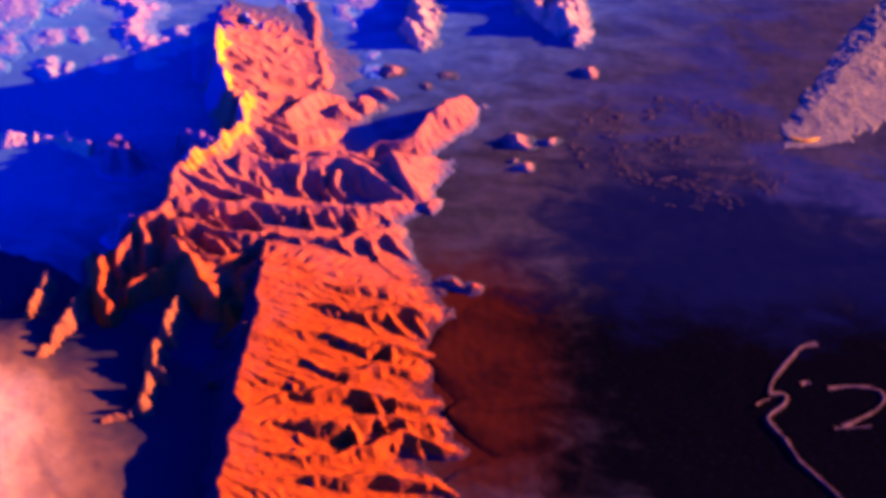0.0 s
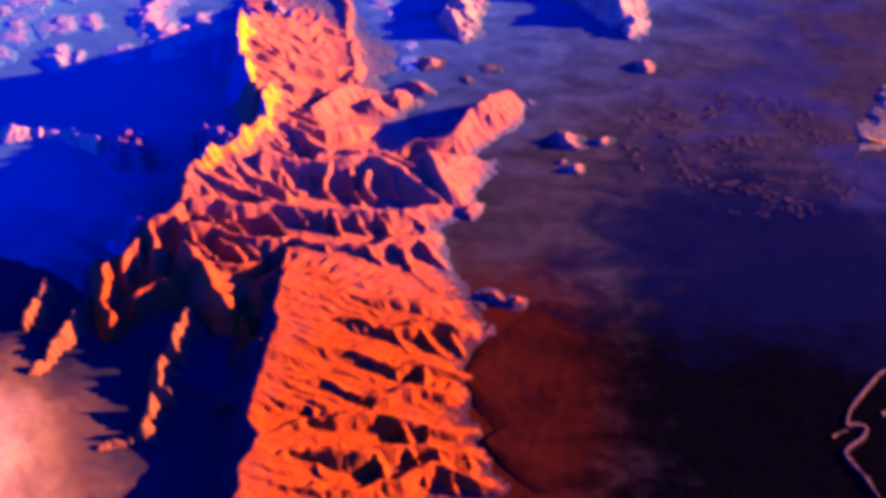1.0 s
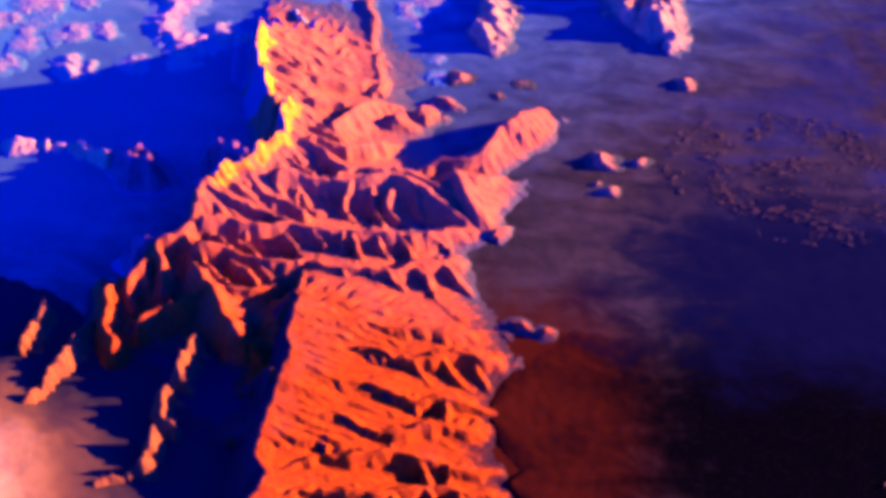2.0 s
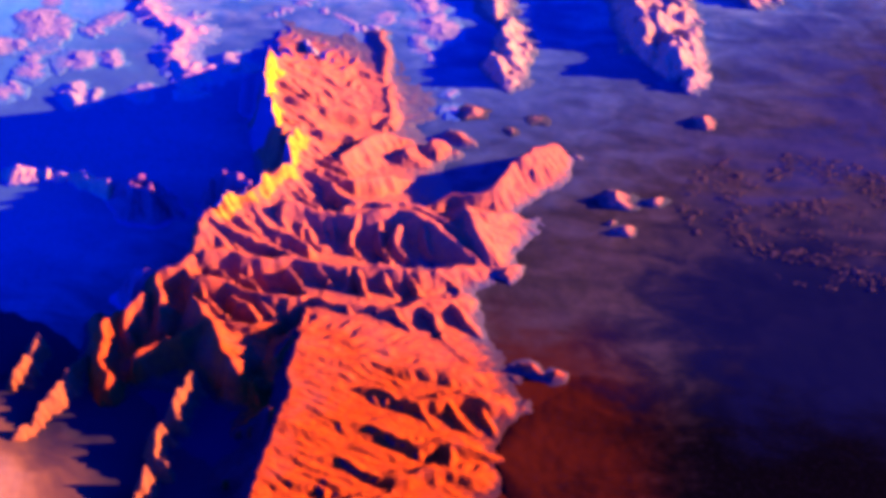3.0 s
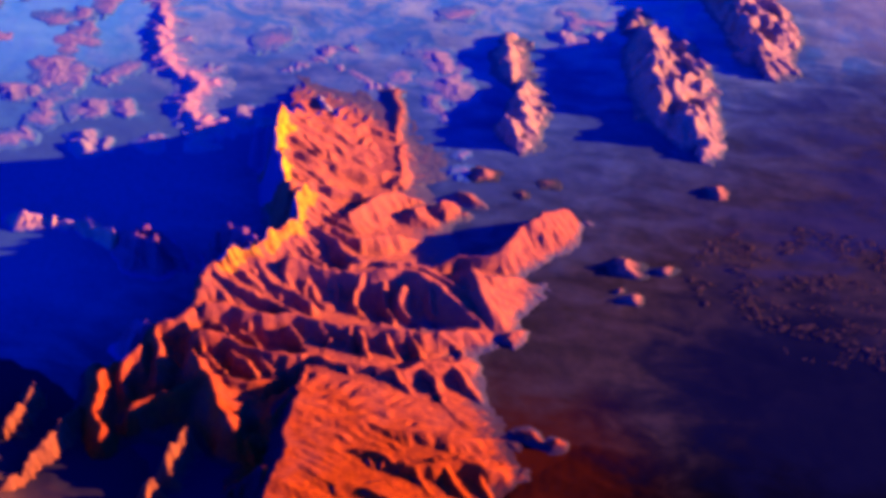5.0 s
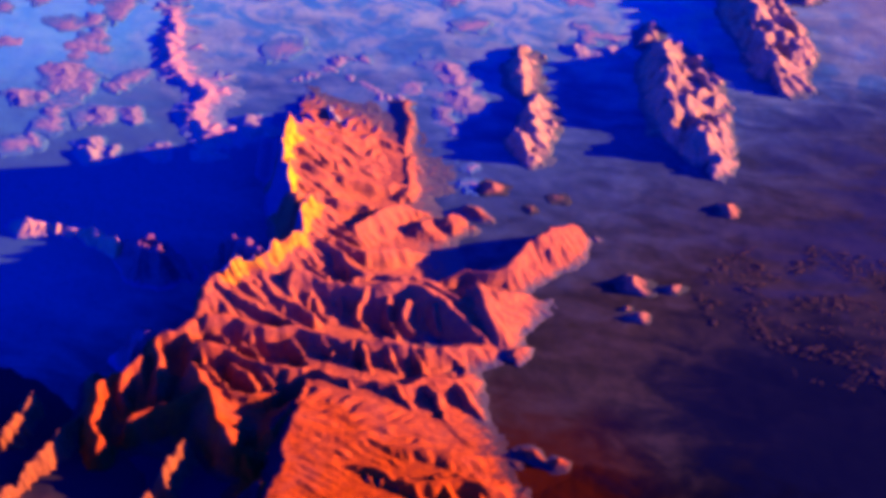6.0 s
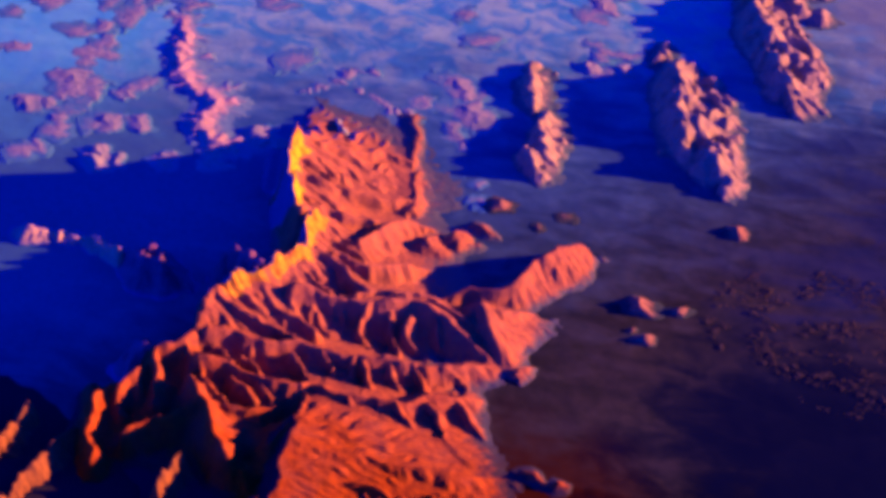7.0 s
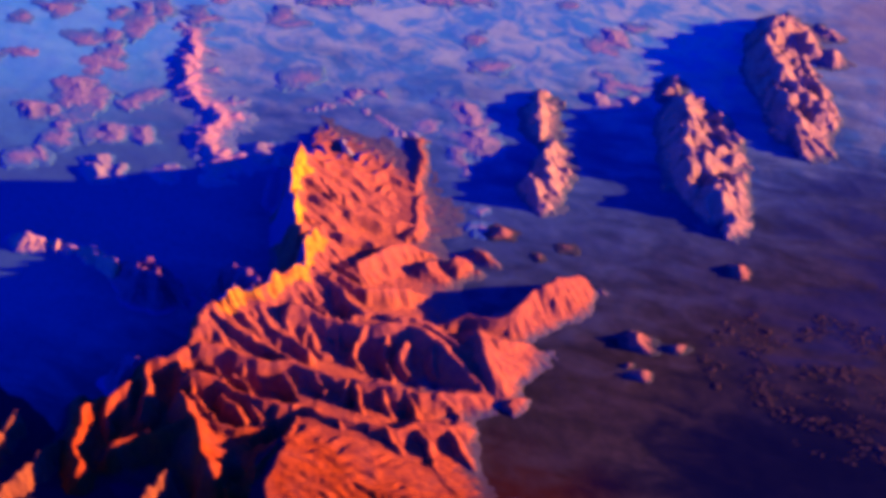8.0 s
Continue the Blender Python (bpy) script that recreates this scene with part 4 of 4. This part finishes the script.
wash("dry_wash", [(83.4, 159.6), (80.2, 158.4), (77.8, 155.7), (75.0, 152.0), (73.0, 149.0), (72.0, 146.1)], 0.34, "winding pale sandy wash across dark scrub")
wash("dry_wash", [(72.0, 146.1), (73.9, 146.3), (75.1, 145.6), (73.9, 143.4), (71.6, 141.4), (70.6, 140.0), (71.4, 137.9), (72.9, 135.4)], 0.3, "tightly looped reddish wash across dark scrub")
wash("dry_wash", [(72.9, 135.4), (73.8, 132.5), (74.8, 130.0), (77.1, 126.9), (79.0, 124.1), (80.2, 122.0), (81.4, 117.6)], 0.24, "thin sandy wash that winds over dark scrub")
wash("dry_wash", [(83.1, 148.1), (86.9, 148.9), (91.8, 148.7), (93.2, 146.6), (90.8, 143.4), (87.2, 141.0), (83.9, 138.9)], 0.28, "hooked pale sandy wash across dark scrub")
wash("dry_wash", [(82.2, 138.5), (85.2, 138.8), (89.0, 139.4)], 0.18, "straight pale sand bar on dark scrub")
wash("dry_wash", [(78.3, 148.9), (79.4, 149.4), (80.2, 149.0)], 0.3, "tiny pale sand bar on dark scrub")
wash("dry_wash", [(69.1, 143.2), (70.5, 144.2), (71.8, 144.8)], 0.16, "faint pale sand bar on dark scrub")

pale = tagged(ridge("pale_slope", [(90.5, 224.5, 0.12), (94.0, 229.0, 0.4), (104.0, 244.0, 0.8), (121.0, 269.0, 1.1), (135.0, 288.0, 1)], 5, 18, ASH, seed=77, power=1.1, ribs=0.4, rib=2, step=0.35, ragged=1.4, lump=2.0),
       "ash-pale rocky slope with a bright foot above shadow", "hill")
# The bright sunlit spot at the tip, painted as yellow rock.
ridge("foot", [(90.3, 223.4, 0.35), (93.0, 223.3, 0.6), (97.0, 224.2, 0.3)], 1.4, 1.0, SUNLIT_CAPROCK, pale, "foot with yellow sunlight put into its rock colour", seed=79, power=1.2, step=0.2, rib=1.0)
# Added slope in place of the window glare; no hill is known here.
tagged(ridge("glare_slope", [(-70.0, 150.0, 3), (-66.0, 141.0, 6.5), (-62.0, 124.0, 10), (-61.0, 95.0, 11)], 44, 14, GLARE_PINK, seed=88, power=1.5, ribs=0.0, rib=5, step=0.5, crag=0.1, grain=0.1),
       "broad made-up slope painted with pink window glare", "hill")


# ---- rough ground east of the range: countless low hummocks and pale specks ----
rs = np.random.RandomState(21)
hx, hy = rs.uniform(42, 92, 7000), rs.uniform(196, 242, 7000)
keep = (fbm(hx / 9, hy / 6, 5, 3) > 0.0) & (np.hypot((hx - 66) / 24, (hy - 217) / 20) < 1.0)
verts, faces = [], []
for x, y, r in zip(hx[keep], hy[keep], rs.gamma(3, 0.036, 7000)[keep]):
    q, n, turn = len(verts), 7, rs.rand() * 6
    for ring, z in ((1.0, -0.2), (0.62, 0.28), (0.25, 0.45)):
        for k in range(n):
            a, w = turn + 2 * math.pi * k / n, r * ring * (0.7 + 0.6 * rs.rand())
            verts.append((x + 2.0 * w * math.cos(a), y + w * math.sin(a), z * r * 0.9 + 0.02))
    faces += [(q + g * n + k, q + g * n + (k + 1) % n, q + (g + 1) * n + (k + 1) % n, q + (g + 1) * n + k) for g in (0, 1) for k in range(n)]
    faces.append(tuple(q + 2 * n + k for k in range(n)))
tagged(mesh_part("hummock_field", verts, faces, SCRUB), "scattered low reddish hummocks on the dark plain", "hummocks", kind="stuff")
